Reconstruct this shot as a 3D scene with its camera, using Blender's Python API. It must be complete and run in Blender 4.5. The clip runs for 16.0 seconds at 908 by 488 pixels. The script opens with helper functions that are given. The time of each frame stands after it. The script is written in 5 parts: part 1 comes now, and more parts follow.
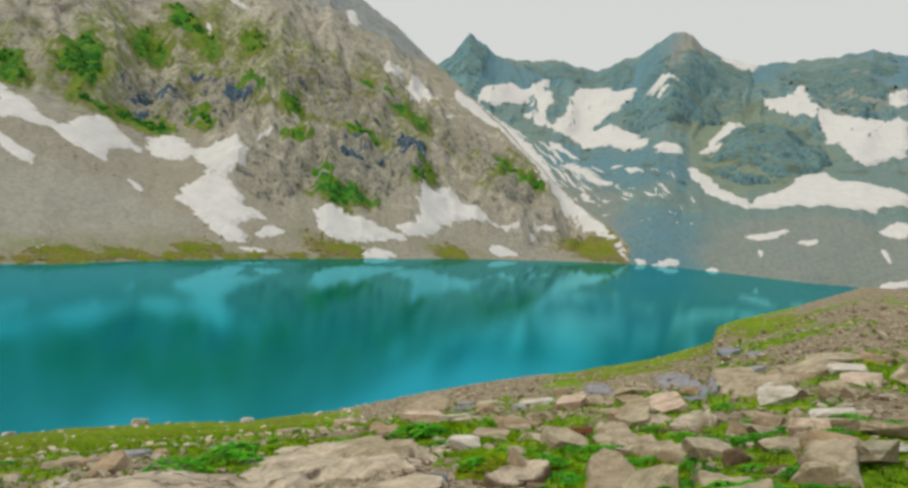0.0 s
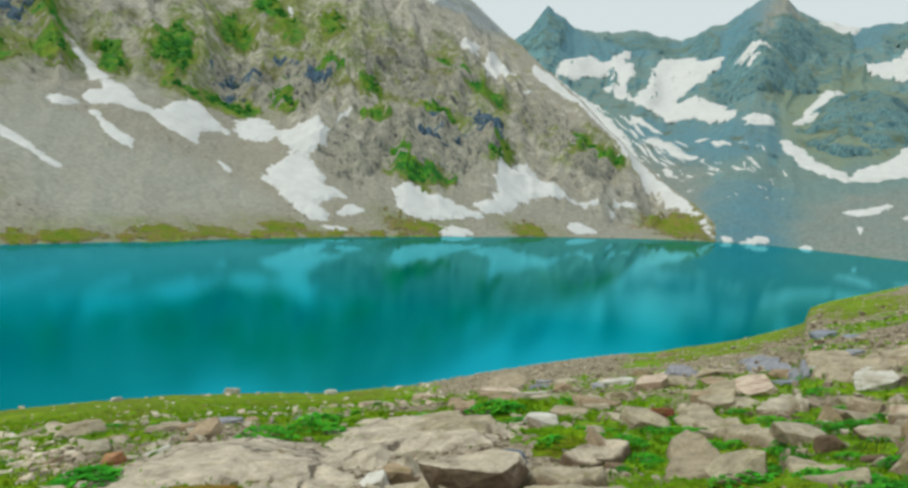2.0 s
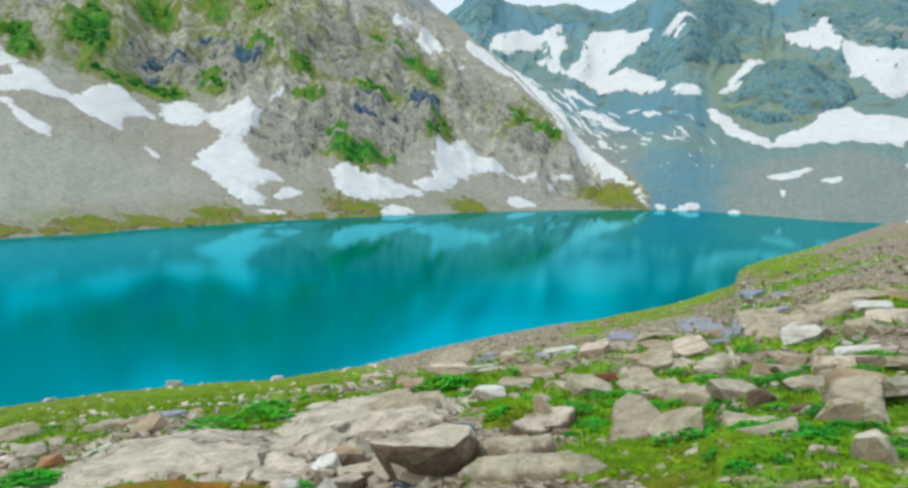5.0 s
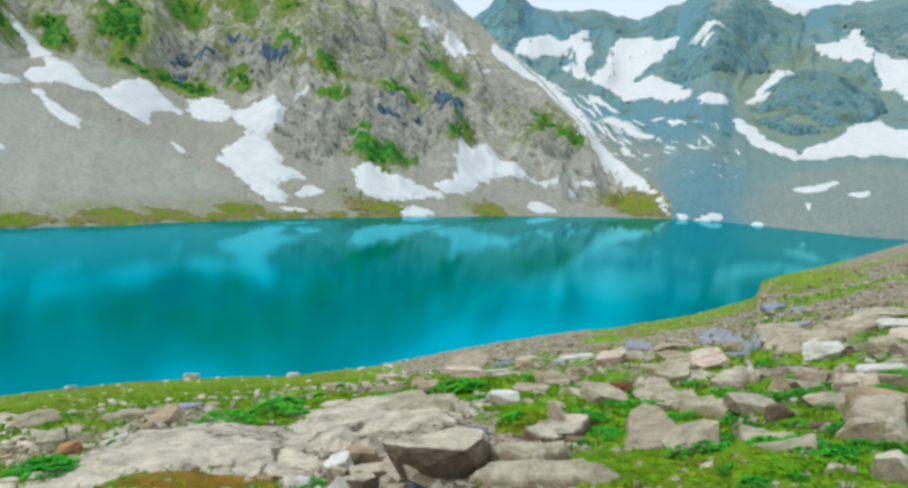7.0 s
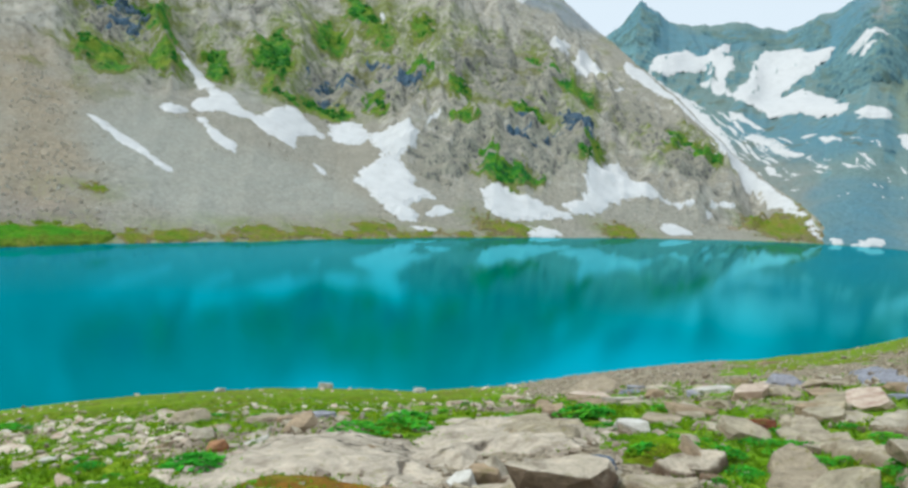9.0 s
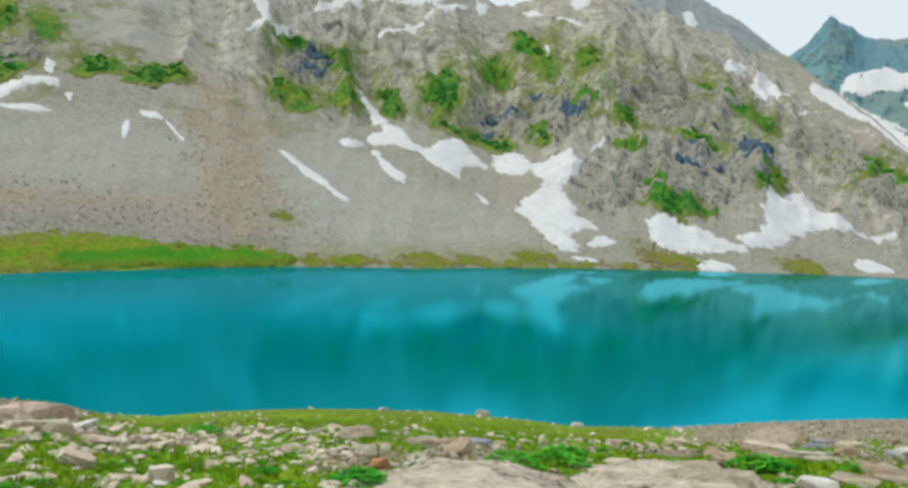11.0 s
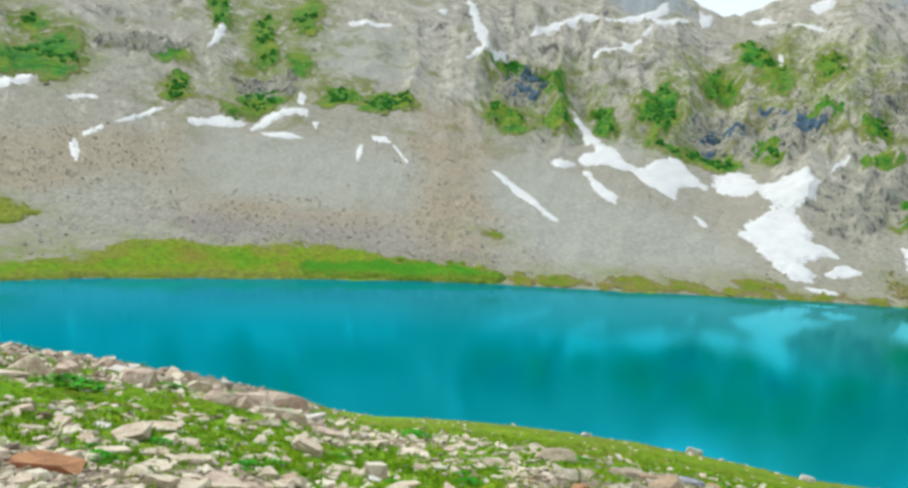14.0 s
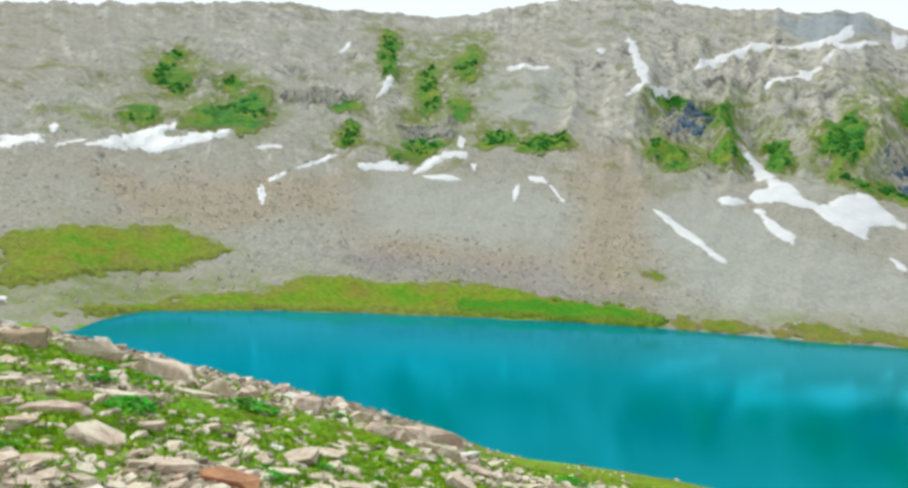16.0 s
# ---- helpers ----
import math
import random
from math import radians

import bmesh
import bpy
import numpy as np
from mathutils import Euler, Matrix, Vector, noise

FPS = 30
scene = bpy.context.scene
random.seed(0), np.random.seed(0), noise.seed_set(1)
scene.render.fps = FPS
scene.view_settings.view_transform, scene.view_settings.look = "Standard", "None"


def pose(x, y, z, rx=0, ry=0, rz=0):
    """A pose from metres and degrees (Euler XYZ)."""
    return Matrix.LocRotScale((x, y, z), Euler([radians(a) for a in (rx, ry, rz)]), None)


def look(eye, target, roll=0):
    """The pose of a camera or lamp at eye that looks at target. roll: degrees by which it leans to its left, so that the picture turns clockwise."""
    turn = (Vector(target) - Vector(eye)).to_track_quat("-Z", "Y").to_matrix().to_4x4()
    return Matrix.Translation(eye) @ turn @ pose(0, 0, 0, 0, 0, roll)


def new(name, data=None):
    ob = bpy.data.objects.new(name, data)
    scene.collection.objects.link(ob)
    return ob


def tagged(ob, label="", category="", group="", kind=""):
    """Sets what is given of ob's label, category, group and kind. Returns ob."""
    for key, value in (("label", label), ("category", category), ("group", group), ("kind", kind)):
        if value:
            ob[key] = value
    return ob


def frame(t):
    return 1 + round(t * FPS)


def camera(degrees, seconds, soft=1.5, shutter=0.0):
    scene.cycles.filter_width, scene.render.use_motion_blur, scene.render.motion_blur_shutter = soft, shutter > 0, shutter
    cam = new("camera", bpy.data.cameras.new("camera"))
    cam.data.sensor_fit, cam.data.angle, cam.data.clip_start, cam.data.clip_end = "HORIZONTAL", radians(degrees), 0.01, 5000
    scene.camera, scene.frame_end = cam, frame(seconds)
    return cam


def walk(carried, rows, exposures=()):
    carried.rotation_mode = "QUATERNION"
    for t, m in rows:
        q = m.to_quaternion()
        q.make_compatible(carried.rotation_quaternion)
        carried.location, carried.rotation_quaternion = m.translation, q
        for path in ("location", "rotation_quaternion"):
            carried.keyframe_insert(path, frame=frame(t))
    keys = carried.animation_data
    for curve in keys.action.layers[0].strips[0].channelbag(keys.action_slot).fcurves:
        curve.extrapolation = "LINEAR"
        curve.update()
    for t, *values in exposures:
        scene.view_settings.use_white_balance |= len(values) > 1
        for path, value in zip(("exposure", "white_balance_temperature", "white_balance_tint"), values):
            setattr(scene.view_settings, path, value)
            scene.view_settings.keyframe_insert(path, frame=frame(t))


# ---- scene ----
cam = camera(69.18, 16.0, soft=3.0)
# seconds, bearing, pitch, roll: the camera turns on the spot, held by hand
ROWS = [
    (0.0, 0.05, -4.33, -5.39),
    (0.5, 2.48, -4.16, -4.53),
    (1.0, 5.21, -4.81, -4.6),
    (1.5, 6.55, -6.15, -5.29),
    (2.0, 6.73, -6.85, -4.61),
    (2.5, 6.82, -7.32, -4.45),
    (3.0, 9.62, -7.63, -2.84),
    (3.5, 7.96, -6.37, -2.01),
    (4.0, 3.76, -8.47, -2.27),
    (4.5, 1.36, -8.46, -2.74),
    (7.0, 3.28, -8.31, -4.34),
    (7.5, 6.09, -8.49, -4.69),
    (8.0, 8.93, -8.88, -4.72),
    (10.5, 24.33, -4.49, -3.46),
    (11.0, 28.32, -5.69, -3.59),
    (11.5, 31.56, -6.23, -3.29),
    (12.0, 33.6, -6.75, -4.14),
    (12.5, 36.71, -7.16, -4.22),
    (13.0, 40.15, -7.01, -4.46),
    (13.5, 42.53, -6.06, -4.08),
    (14.0, 46.44, -5.11, -3.84),
    (14.5, 49.64, -4.37, -3.56),
    (15.0, 52.2, -4.1, -3.75),
    (15.5, 54.85, -3.37, -3.52),
    (16.0, 59.96, -2.53, -3.48),
]
EXPOSURES = [(0.0, -0.40, 7150, 7), (0.7, -0.38, 7900, 7), (1.5, -0.38, 7600, 7), (1.9, -0.28, 6650, 0), (2.6, -0.33, 6350, -2), (3.8, -0.24, 6100, 0), (4.6, -0.06, 6000, 2), (8.0, -0.05, 5900, 2), (11.0, -0.12, 6350, 4), (13.5, 0.16, 6250, 4), (16.0, 0.2, 6300, 5)]
walk(cam, [(t, pose(0, 0, 20.0, 90 + pitch, roll, yaw)) for t, yaw, pitch, roll in ROWS], EXPOSURES)


# ---- bright overcast daylight ----
world = bpy.data.worlds.new("World")
scene.world = world
world.use_nodes = True
wt = world.node_tree
wt.nodes.clear()
w_out, w_bg = wt.nodes.new("ShaderNodeOutputWorld"), wt.nodes.new("ShaderNodeBackground")
w_sky, w_mix, w_scale = wt.nodes.new("ShaderNodeTexSky"), wt.nodes.new("ShaderNodeMixRGB"), wt.nodes.new("ShaderNodeMixRGB")
w_sky.sky_type, w_sky.sun_disc = "NISHITA", False
w_sky.sun_elevation, w_sky.sun_rotation = radians(52), radians(257)
w_scale.blend_type, w_scale.inputs[0].default_value = "MULTIPLY", 1.0
w_scale.inputs[2].default_value = (0.1, 0.1, 0.1, 1)
w_mix.inputs[0].default_value = 0.88
w_mix.inputs[2].default_value = (0.93, 0.97, 1.03, 1)
wt.links.new(w_sky.outputs[0], w_scale.inputs[1])
wt.links.new(w_scale.outputs[0], w_mix.inputs[1])
wt.links.new(w_mix.outputs[0], w_bg.inputs[0])
wt.links.new(w_bg.outputs[0], w_out.inputs[0])
w_bg.inputs[1].default_value = 1.0
sun_data = bpy.data.lights.new("sun", "SUN")
sun_data.energy, sun_data.angle, sun_data.color = 2.1, radians(6), (1.0, 0.95, 0.87)
sun = new("sun", sun_data)
sun.matrix_world = look((-85, -20, 110), (0, 0, 0))


# ---- the lie of the land: metres, bearings in degrees from +y towards -x, lake level at z = 0 ----
EYE = 20.0


def smooth(x, a, b):
    u = np.clip((np.asarray(x, float) - a) / (b - a), 0.0, 1.0)
    return u * u * (3.0 - 2.0 * u)


def lattice(ix, iy, seed):
    h = (ix.astype(np.int64) * 374761393 + iy.astype(np.int64) * 668265263 + seed * 144665) & 0xFFFFFFFF
    h = ((h ^ (h >> 13)) * 1274126177) & 0xFFFFFFFF
    return ((h ^ (h >> 16)) & 0xFFFF) / 65535.0 * 2.0 - 1.0


def value_noise(x, y, seed=0):
    x, y = np.asarray(x, float), np.asarray(y, float)
    ix, iy = np.floor(x), np.floor(y)
    u, v = x - ix, y - iy
    u, v = u * u * u * (u * (u * 6 - 15) + 10), v * v * v * (v * (v * 6 - 15) + 10)
    a, b = lattice(ix, iy, seed), lattice(ix + 1, iy, seed)
    c, d = lattice(ix, iy + 1, seed), lattice(ix + 1, iy + 1, seed)
    return (a * (1 - u) + b * u) * (1 - v) + (c * (1 - u) + d * u) * v


def fbm(x, y, octaves=4, seed=0, ridged=False):
    total, amp = 0.0, 0.5
    for k in range(octaves):
        n = value_noise(x * 2.03 ** k, y * 2.03 ** k, seed + 17 * k)
        total = total + amp * ((0.6 - 1.7 * np.abs(n)) if ridged else n)
        amp *= 0.5
    return total


def table(text):
    rows = sorted(tuple(float(v) for v in pair.split(":")) for pair in text.split())
    xs, ys = np.array([r[0] for r in rows]), np.array([r[1] for r in rows])
    return lambda az: np.interp(az, xs, ys)


# near bank: fall of the sight line to its brow or waterline, the brow's distance, and the fall beyond it
brow_fall = table("-180:-.1 -100:-.05 -60:.03 -40:.058 -32.4:.07  -28.6:.104 -24.2:.138 -22.8:.152 -22.6:.174 -18:.214 -12:.249 -5:.28 8:.345 16:.366 52:.365 56:.355 60:.331 65:.309 70:.287 76:.26 80:.244 85:.216 90:.188 95:.168 110:.1 140:0 180:-.1")
brow_far = table("-180:285 -40:300 -32.4:285 -28:200 -24.2:145 -22.8:130 -22.6:115 -18:93.5 -12:80.3 -5:71.4 8:58 16:54.6 52:54.8 56:44 60:33 65:27 70:24 80:22 90:24 95:26 110:30 140:200 180:285")
brow_drop = table("-180:-.1 -60:-.05 -40:0 -33:.2 -20:.35 50:.35 60:.8 95:.8 120:.2 140:-.1 180:-.1")
lake_floor = table("-180:5 -40:2 -33:-.6 -29:-4 88:-4 92:.5 100:1 180:5")
# far shore, foot of the mountains
shore_far = table("-180:320 -40:300 -33:286 -29:270 -20:268 -15.5:256 -6.3:222 3.7:190 13.6:169 22.7:154 31:143 39:138 53.6:132 63.6:128 78:127 85:126 87.6:118 90:108 96:112 110:125 135:150 180:320")


def ground_height(az, r):
    x, y = -r * np.sin(np.radians(az)), r * np.cos(np.radians(az))
    far, fall = brow_far(az), brow_fall(az)
    s = fall - 1.6 / far
    g = 0.78 + 0.22 * smooth(r, 0, np.minimum(0.8 * far, 30))
    bank = EYE - (1.6 + s * np.minimum(r, far) * g)
    rough = 0.5 * fbm(x / 4.1, y / 4.1, 4, 3) + 0.16 * fbm(x / 0.9, y / 0.9, 3, 9)
    bank = bank + rough * smooth(r, 2, 9) * (1 - 0.75 * smooth(r, 0.55 * far, 0.95 * far)) * 0.6
    beyond = EYE - fall * far - brow_drop(az) * (r - far) + 0.3 * fbm(x / 6, y / 6, 3, 5) * smooth(r, far, far + 8)
    near = np.where(r < far, bank, np.maximum(beyond, lake_floor(az)))
    rise = (r - shore_far(az)) * 0.1 + 0.25 * fbm(x / 7, y / 7, 3, 21)
    return np.minimum(np.maximum(near, np.minimum(rise, 12 + 0.002 * r)), 70)


def log_profile(az, r, foot, crest, rise, power):
    """Height of a slope that steepens from its foot to its crest and falls away behind."""
    low = -EYE / foot
    u = np.log(np.maximum(r, 1) / foot) / np.log(crest / foot)
    up = low + (rise - low) * np.sign(u) * np.abs(u) ** power
    front = EYE + r * up
    back = EYE + crest * rise - (r - crest) * 0.75
    return np.where(u < 1, front, back), u


west_crest = table("-16.3:260 -14.6:280 -11.5:315 -7.6:350 -4:390 0:440 3:480 10:500 24:460 40:440 60:400 95:360 140:340")
west_rise = table("-16.3:-.0755 -14.6:-.041 -11.5:-.004 -8.3:.035 -4.4:.098 -.7:.148 2.85:.194 6.5:.242 9.3:.269 12:.295 16:.31 21:.282 24.45:.254 26.4:.266 29:.291 34.7:.303 39:.31 42.5:.325 47:.335 52.4:.327 57.7:.307 62.7:.293 65:.294 69:.295 71:.289 74:.294 79:.283 95:.229 140:.2")


def west_height(az, r):
    foot, crest = shore_far(az), west_crest(az)
    jag = 0.0045 * fbm(az / 1.1, 0 * az, 4, 91) + 0.003 * fbm(az / 0.35, 0 * az, 2, 95)
    z, u = log_profile(az, r, foot, crest, west_rise(az), 1.0)
    z = z + r * jag * smooth(az, 3, 9) * smooth(u, 0.86, 1.0)
    x, y = -r * np.sin(np.radians(az)), r * np.cos(np.radians(az))
    # gullies run down the fall line; talus aprons stay smooth
    gully = fbm(az / 3.3 + 0.8 * fbm(x / 60, y / 60, 2, 31), np.log(r) * 3.0, 5, 41, True)
    crag = fbm(x / 34, y / 34, 5, 51, True)
    cliff = smooth(u + 0.10 * fbm(az / 6, u * 3, 2, 61), 0.40 - 0.28 * smooth(az, 26, 14), 0.62 - 0.26 * smooth(az, 26, 14))
    edge = smooth(u, 0.0, 0.12) * (1 - 0.82 * smooth(u, 0.8, 0.98)) * smooth(az, -16.3, -9)
    bulge = 9.0 * np.exp(-((az - 8) / 8.0) ** 2 - ((u - 0.36) / 0.17) ** 2)
    z = z + edge * ((0.05 + 0.13 * smooth(az, 40, 50) + (0.95 - 0.13 * smooth(az, 40, 50)) * cliff) * (10 * gully + 9 * crag) * (1 - 0.66 * smooth(az, 36, 54)) + bulge + 0.7 * fbm(x / 9, y / 9, 4, 71))
    return z + 0.22 * fbm(x / 1.9, y / 1.9, 3, 81) - 1.2 * smooth(u, 0.0, -0.02)


back_rise = table("20:.12 8:.17 3.05:.18 1.4:.206 .6:.222 -.04:.239 -.8:.229 -2.55:.214 -4.6:.206 -7.5:.211 -10.7:.197 -13.65:.22 -15.8:.243 -16.85:.259 -18.2:.256 -19.2:.238 -20.8:.224 -23:.218 -27:.22 -29:.226 -31:.236 -32.2:.228 -36:.222 -45:.24 -60:.25 -80:.12")


def back_height(az, r):
    foot = np.where(az > -15.5, 256 + 9 * (az + 15.5), shore_far(az))
    z, u = log_profile(az, r, foot, 900.0 + 0 * az, back_rise(az), 0.86)
    z = z + r * 0.004 * fbm(az / 0.7, 0 * az, 4, 97) * smooth(u, 0.88, 1.0)
    x, y = -r * np.sin(np.radians(az)), r * np.cos(np.radians(az))
    gully = fbm(az / 2.4 + 0.6 * fbm(x / 110, y / 110, 2, 131), np.log(r) * 2.2, 5, 141, True)
    crag = fbm(x / 70, y / 70, 5, 151, True)
    rock = smooth(u, 0.42, 0.7)
    edge = smooth(u, 0.02, 0.2) * (1 - 0.8 * smooth(u, 0.82, 0.99))
    butte = 24 * np.exp(-((az + 17.5) / 3.2) ** 2 - ((u - 0.78) / 0.16) ** 2) + 17 * np.exp(-((az + 24.5) / 3.6) ** 2 - ((u - 0.5) / 0.1) ** 2)
    z = z + edge * ((0.15 + 0.85 * rock) * (12 * gully + 10 * crag) + butte + 2.0 * fbm(x / 16, y / 16, 4, 171))
    return z + 0.4 * fbm(x / 3.5, y / 3.5, 3, 181) - 1.5 * smooth(u, 0.0, -0.02)


def stoniness(x, y):
    """0 turf, 1 stones: how the bank is strewn."""
    r, az = np.hypot(x, y), np.degrees(np.arctan2(-x, y))
    k = 0.56 + 0.75 * fbm(x / 2.6, y / 2.6, 4, 301) + 0.35 * fbm(x / 0.7, y / 0.7, 3, 311)
    far = brow_far(az)
    k = k + 0.28 * smooth(az, -4, -22) * smooth(r, 9, 24)
    k = k + 0.55 * smooth(az, 54, 60) * smooth(r, 0.72 * far, 0.93 * far) * (r < far + 3)
    k = k - 0.42 * smooth(az, 6, 14) * smooth(az, 57, 50) * smooth(r, 0.4 * far, 0.62 * far)
    k = k + 0.2 * smooth(az, 30, 8) * smooth(az, -2, 8) * smooth(r, 13, 7)
    k = k - 0.9 * smooth(az, -19.5, -21.5) * smooth(az, -30, -27.5) * smooth(r, 0.60 * far, 0.72 * far)
    k = k + 0.6 * smooth(az, -11, -8) * smooth(az, 8, 4) * smooth(r, 0.30 * far, 0.5 * far)
    k = k + 0.6 * smooth(az, -28.0, -28.8) * smooth(r, 0.3 * far, 0.5 * far)
    k = k - 0.7 * smooth(az, -9, -11) * smooth(az, -24, -20) * smooth(r, 0.82 * far, 0.92 * far)
    return np.clip(k, 0, 1)

# ---- materials ----
def material(name, rough=0.9, spec=0.3):
    m = bpy.data.materials.new(name)
    m.use_nodes = True
    b = m.node_tree.nodes["Principled BSDF"]
    b.inputs["Roughness"].default_value = rough
    b.inputs["Specular IOR Level"].default_value = spec
    return m, m.node_tree, b


def node(nt, kind, **values):
    n = nt.nodes.new(kind)
    for key, v in values.items():
        n.inputs[key.replace("_", " ")].default_value = v
    return n


def noise_tex(nt, coord, scale, detail=5.0, rough=0.6, distort=0.0):
    n = node(nt, "ShaderNodeTexNoise", Scale=scale, Detail=detail, Roughness=rough, Distortion=distort)
    nt.links.new(coord, n.inputs["Vector"])
    return n.outputs["Fac"]


def ramp(nt, fac, stops):
    n = nt.nodes.new("ShaderNodeValToRGB")
    while len(n.color_ramp.elements) < len(stops):
        n.color_ramp.elements.new(0.5)
    for e, (p, c) in zip(n.color_ramp.elements, stops):
        e.position, e.color = p, (*c, 1) if len(c) == 3 else c
    nt.links.new(fac, n.inputs[0])
    return n.outputs[0]


def mixed(nt, fac, a, b, blend="MIX"):
    n = nt.nodes.new("ShaderNodeMixRGB")
    n.blend_type = blend
    for socket, v in zip(n.inputs, (fac, a, b)):
        if isinstance(v, (int, float)):
            socket.default_value = v
        elif isinstance(v, tuple):
            socket.default_value = (*v, 1)
        else:
            nt.links.new(v, socket)
    return n.outputs[0]


def math_node(nt, op, a, b=0.0):
    n = nt.nodes.new("ShaderNodeMath")
    n.operation = op
    for socket, v in zip(n.inputs, (a, b)):
        if isinstance(v, (int, float)):
            socket.default_value = v
        else:
            nt.links.new(v, socket)
    return n.outputs[0]


def stretched(nt, coord, sx, sy, sz):
    n = nt.nodes.new("ShaderNodeMapping")
    n.inputs["Scale"].default_value = (sx, sy, sz)
    nt.links.new(coord, n.inputs["Vector"])
    return n.outputs[0]


def bumped(nt, b, height, strength, distance):
    n = node(nt, "ShaderNodeBump", Strength=strength, Distance=distance)
    nt.links.new(height, n.inputs["Height"])
    nt.links.new(n.outputs[0], b.inputs["Normal"])


def grey(nt, colour):
    n = nt.nodes.new("ShaderNodeSeparateColor")
    nt.links.new(colour, n.inputs[0])
    return n.outputs[0]


def place(nt):
    return nt.nodes.new("ShaderNodeNewGeometry").outputs["Position"]


def steepness(nt):
    n = nt.nodes.new("ShaderNodeSeparateXYZ")
    nt.links.new(nt.nodes.new("ShaderNodeNewGeometry").outputs["Normal"], n.inputs[0])
    return n.outputs["Z"]


def slope_material(name, scree, dust, rock, dark, size, sod=None, zones=(), cracked=0.0):
    """Scree where the slope is gentle, jointed rock where it is steep, blotched at several sizes; sod: thin grass on ledges."""
    m, nt, b = material(name, 0.95, 0.2)
    p = place(nt)
    big = noise_tex(nt, p, 0.018 / size, 4, 0.6, 0.4)
    mid = noise_tex(nt, p, 0.11 / size, 6, 0.68)
    fine = noise_tex(nt, p, 0.9 / size, 6, 0.78)
    v = nt.nodes.new("ShaderNodeTexVoronoi")
    v.inputs["Scale"].default_value = 1.7 / size
    nt.links.new(p, v.inputs["Vector"])
    stones = ramp(nt, fine, [(0.34, tuple(c * 0.7 for c in scree)), (0.5, scree), (0.66, tuple(min(1, c * 1.27) for c in scree))])
    stones = mixed(nt, 0.22, stones, grey(nt, v.outputs["Color"]), "SOFT_LIGHT")
    stones = mixed(nt, ramp(nt, big, [(0.42, (0, 0, 0)), (0.62, (1, 1, 1))]), stones, mixed(nt, 0.6, dust, stones))
    streak = noise_tex(nt, stretched(nt, p, 1, 1, 0.28), 0.12 / size, 8, 0.75, 0.5)
    joints = noise_tex(nt, stretched(nt, p, 1, 1, 0.22), 0.42 / size, 5, 0.7, 0.3)
    # dark streaks are rock joints with crevice shade painted into the colour
    cliff = ramp(nt, streak, [(0.36, dark), (0.46, rock), (0.62, tuple(min(1, c * 1.35) for c in rock))])
    cliff = mixed(nt, ramp(nt, joints, [(0.36 + cracked, (0.85, 0.85, 0.85)), (0.46 + cracked, (0, 0, 0))]), cliff, dark)
    s = math_node(nt, "ADD", steepness(nt), math_node(nt, "MULTIPLY", math_node(nt, "SUBTRACT", mid, 0.5), 0.40))
    col = mixed(nt, ramp(nt, s, [(0.76, (1, 1, 1)), (0.87, (0, 0, 0))]), stones, cliff)
    for attribute, tone in zones:
        a = nt.nodes.new("ShaderNodeAttribute")
        a.attribute_name = attribute
        near = math_node(nt, "MULTIPLY", a.outputs["Fac"], ramp(nt, mid, [(0.3, (0.55, 0.55, 0.55)), (0.6, (1, 1, 1))]))
        near = math_node(nt, "MULTIPLY", near, 0.85)
        even = 0.8 if attribute == "fine_scree" else 0.66
        toned = mixed(nt, 1.0, ramp(nt, fine, [(0.32, (even,) * 3), (0.5, (1, 1, 1)), (0.68, (1.55 - 0.4 * even,) * 3)]), tone, "MULTIPLY")
        if attribute in ("sod", "mottle"):
            near = math_node(nt, "MULTIPLY", a.outputs["Fac"], ramp(nt, mixed(nt, 0.5, mid, fine), [(0.45, (0, 0, 0)), (0.56, (0.9, 0.9, 0.9))]))
        if attribute == "mottle":
            gaps = math_node(nt, "MULTIPLY", a.outputs["Fac"], ramp(nt, joints, [(0.40, (0.8, 0.8, 0.8)), (0.49, (0, 0, 0))]))
            col = mixed(nt, gaps, col, dark)
        col = mixed(nt, near, col, toned)
    if sod:
        sep = nt.nodes.new("ShaderNodeSeparateXYZ")
        nt.links.new(p, sep.inputs[0])
        high = ramp(nt, math_node(nt, "DIVIDE", sep.outputs["Z"], 100.0), [(0.25, (0, 0, 0)), (0.45, (1, 1, 1)), (1.0, (0.5, 0.5, 0.5))])
        tufts = ramp(nt, math_node(nt, "ADD", math_node(nt, "MULTIPLY", noise_tex(nt, p, 0.045, 6, 0.7, 0.6), 0.7), math_node(nt, "MULTIPLY", mid, 0.3)), [(0.53, (0, 0, 0)), (0.60, (0.85, 0.85, 0.85))])
        col = mixed(nt, mixed(nt, 1.0, tufts, high, "MULTIPLY"), col, mixed(nt, 0.6, sod, stones, "OVERLAY"))
    nt.links.new(col, b.inputs["Base Color"])
    bumped(nt, b, mixed(nt, 0.5, fine, joints), 0.55, 1.3 * size)
    return m


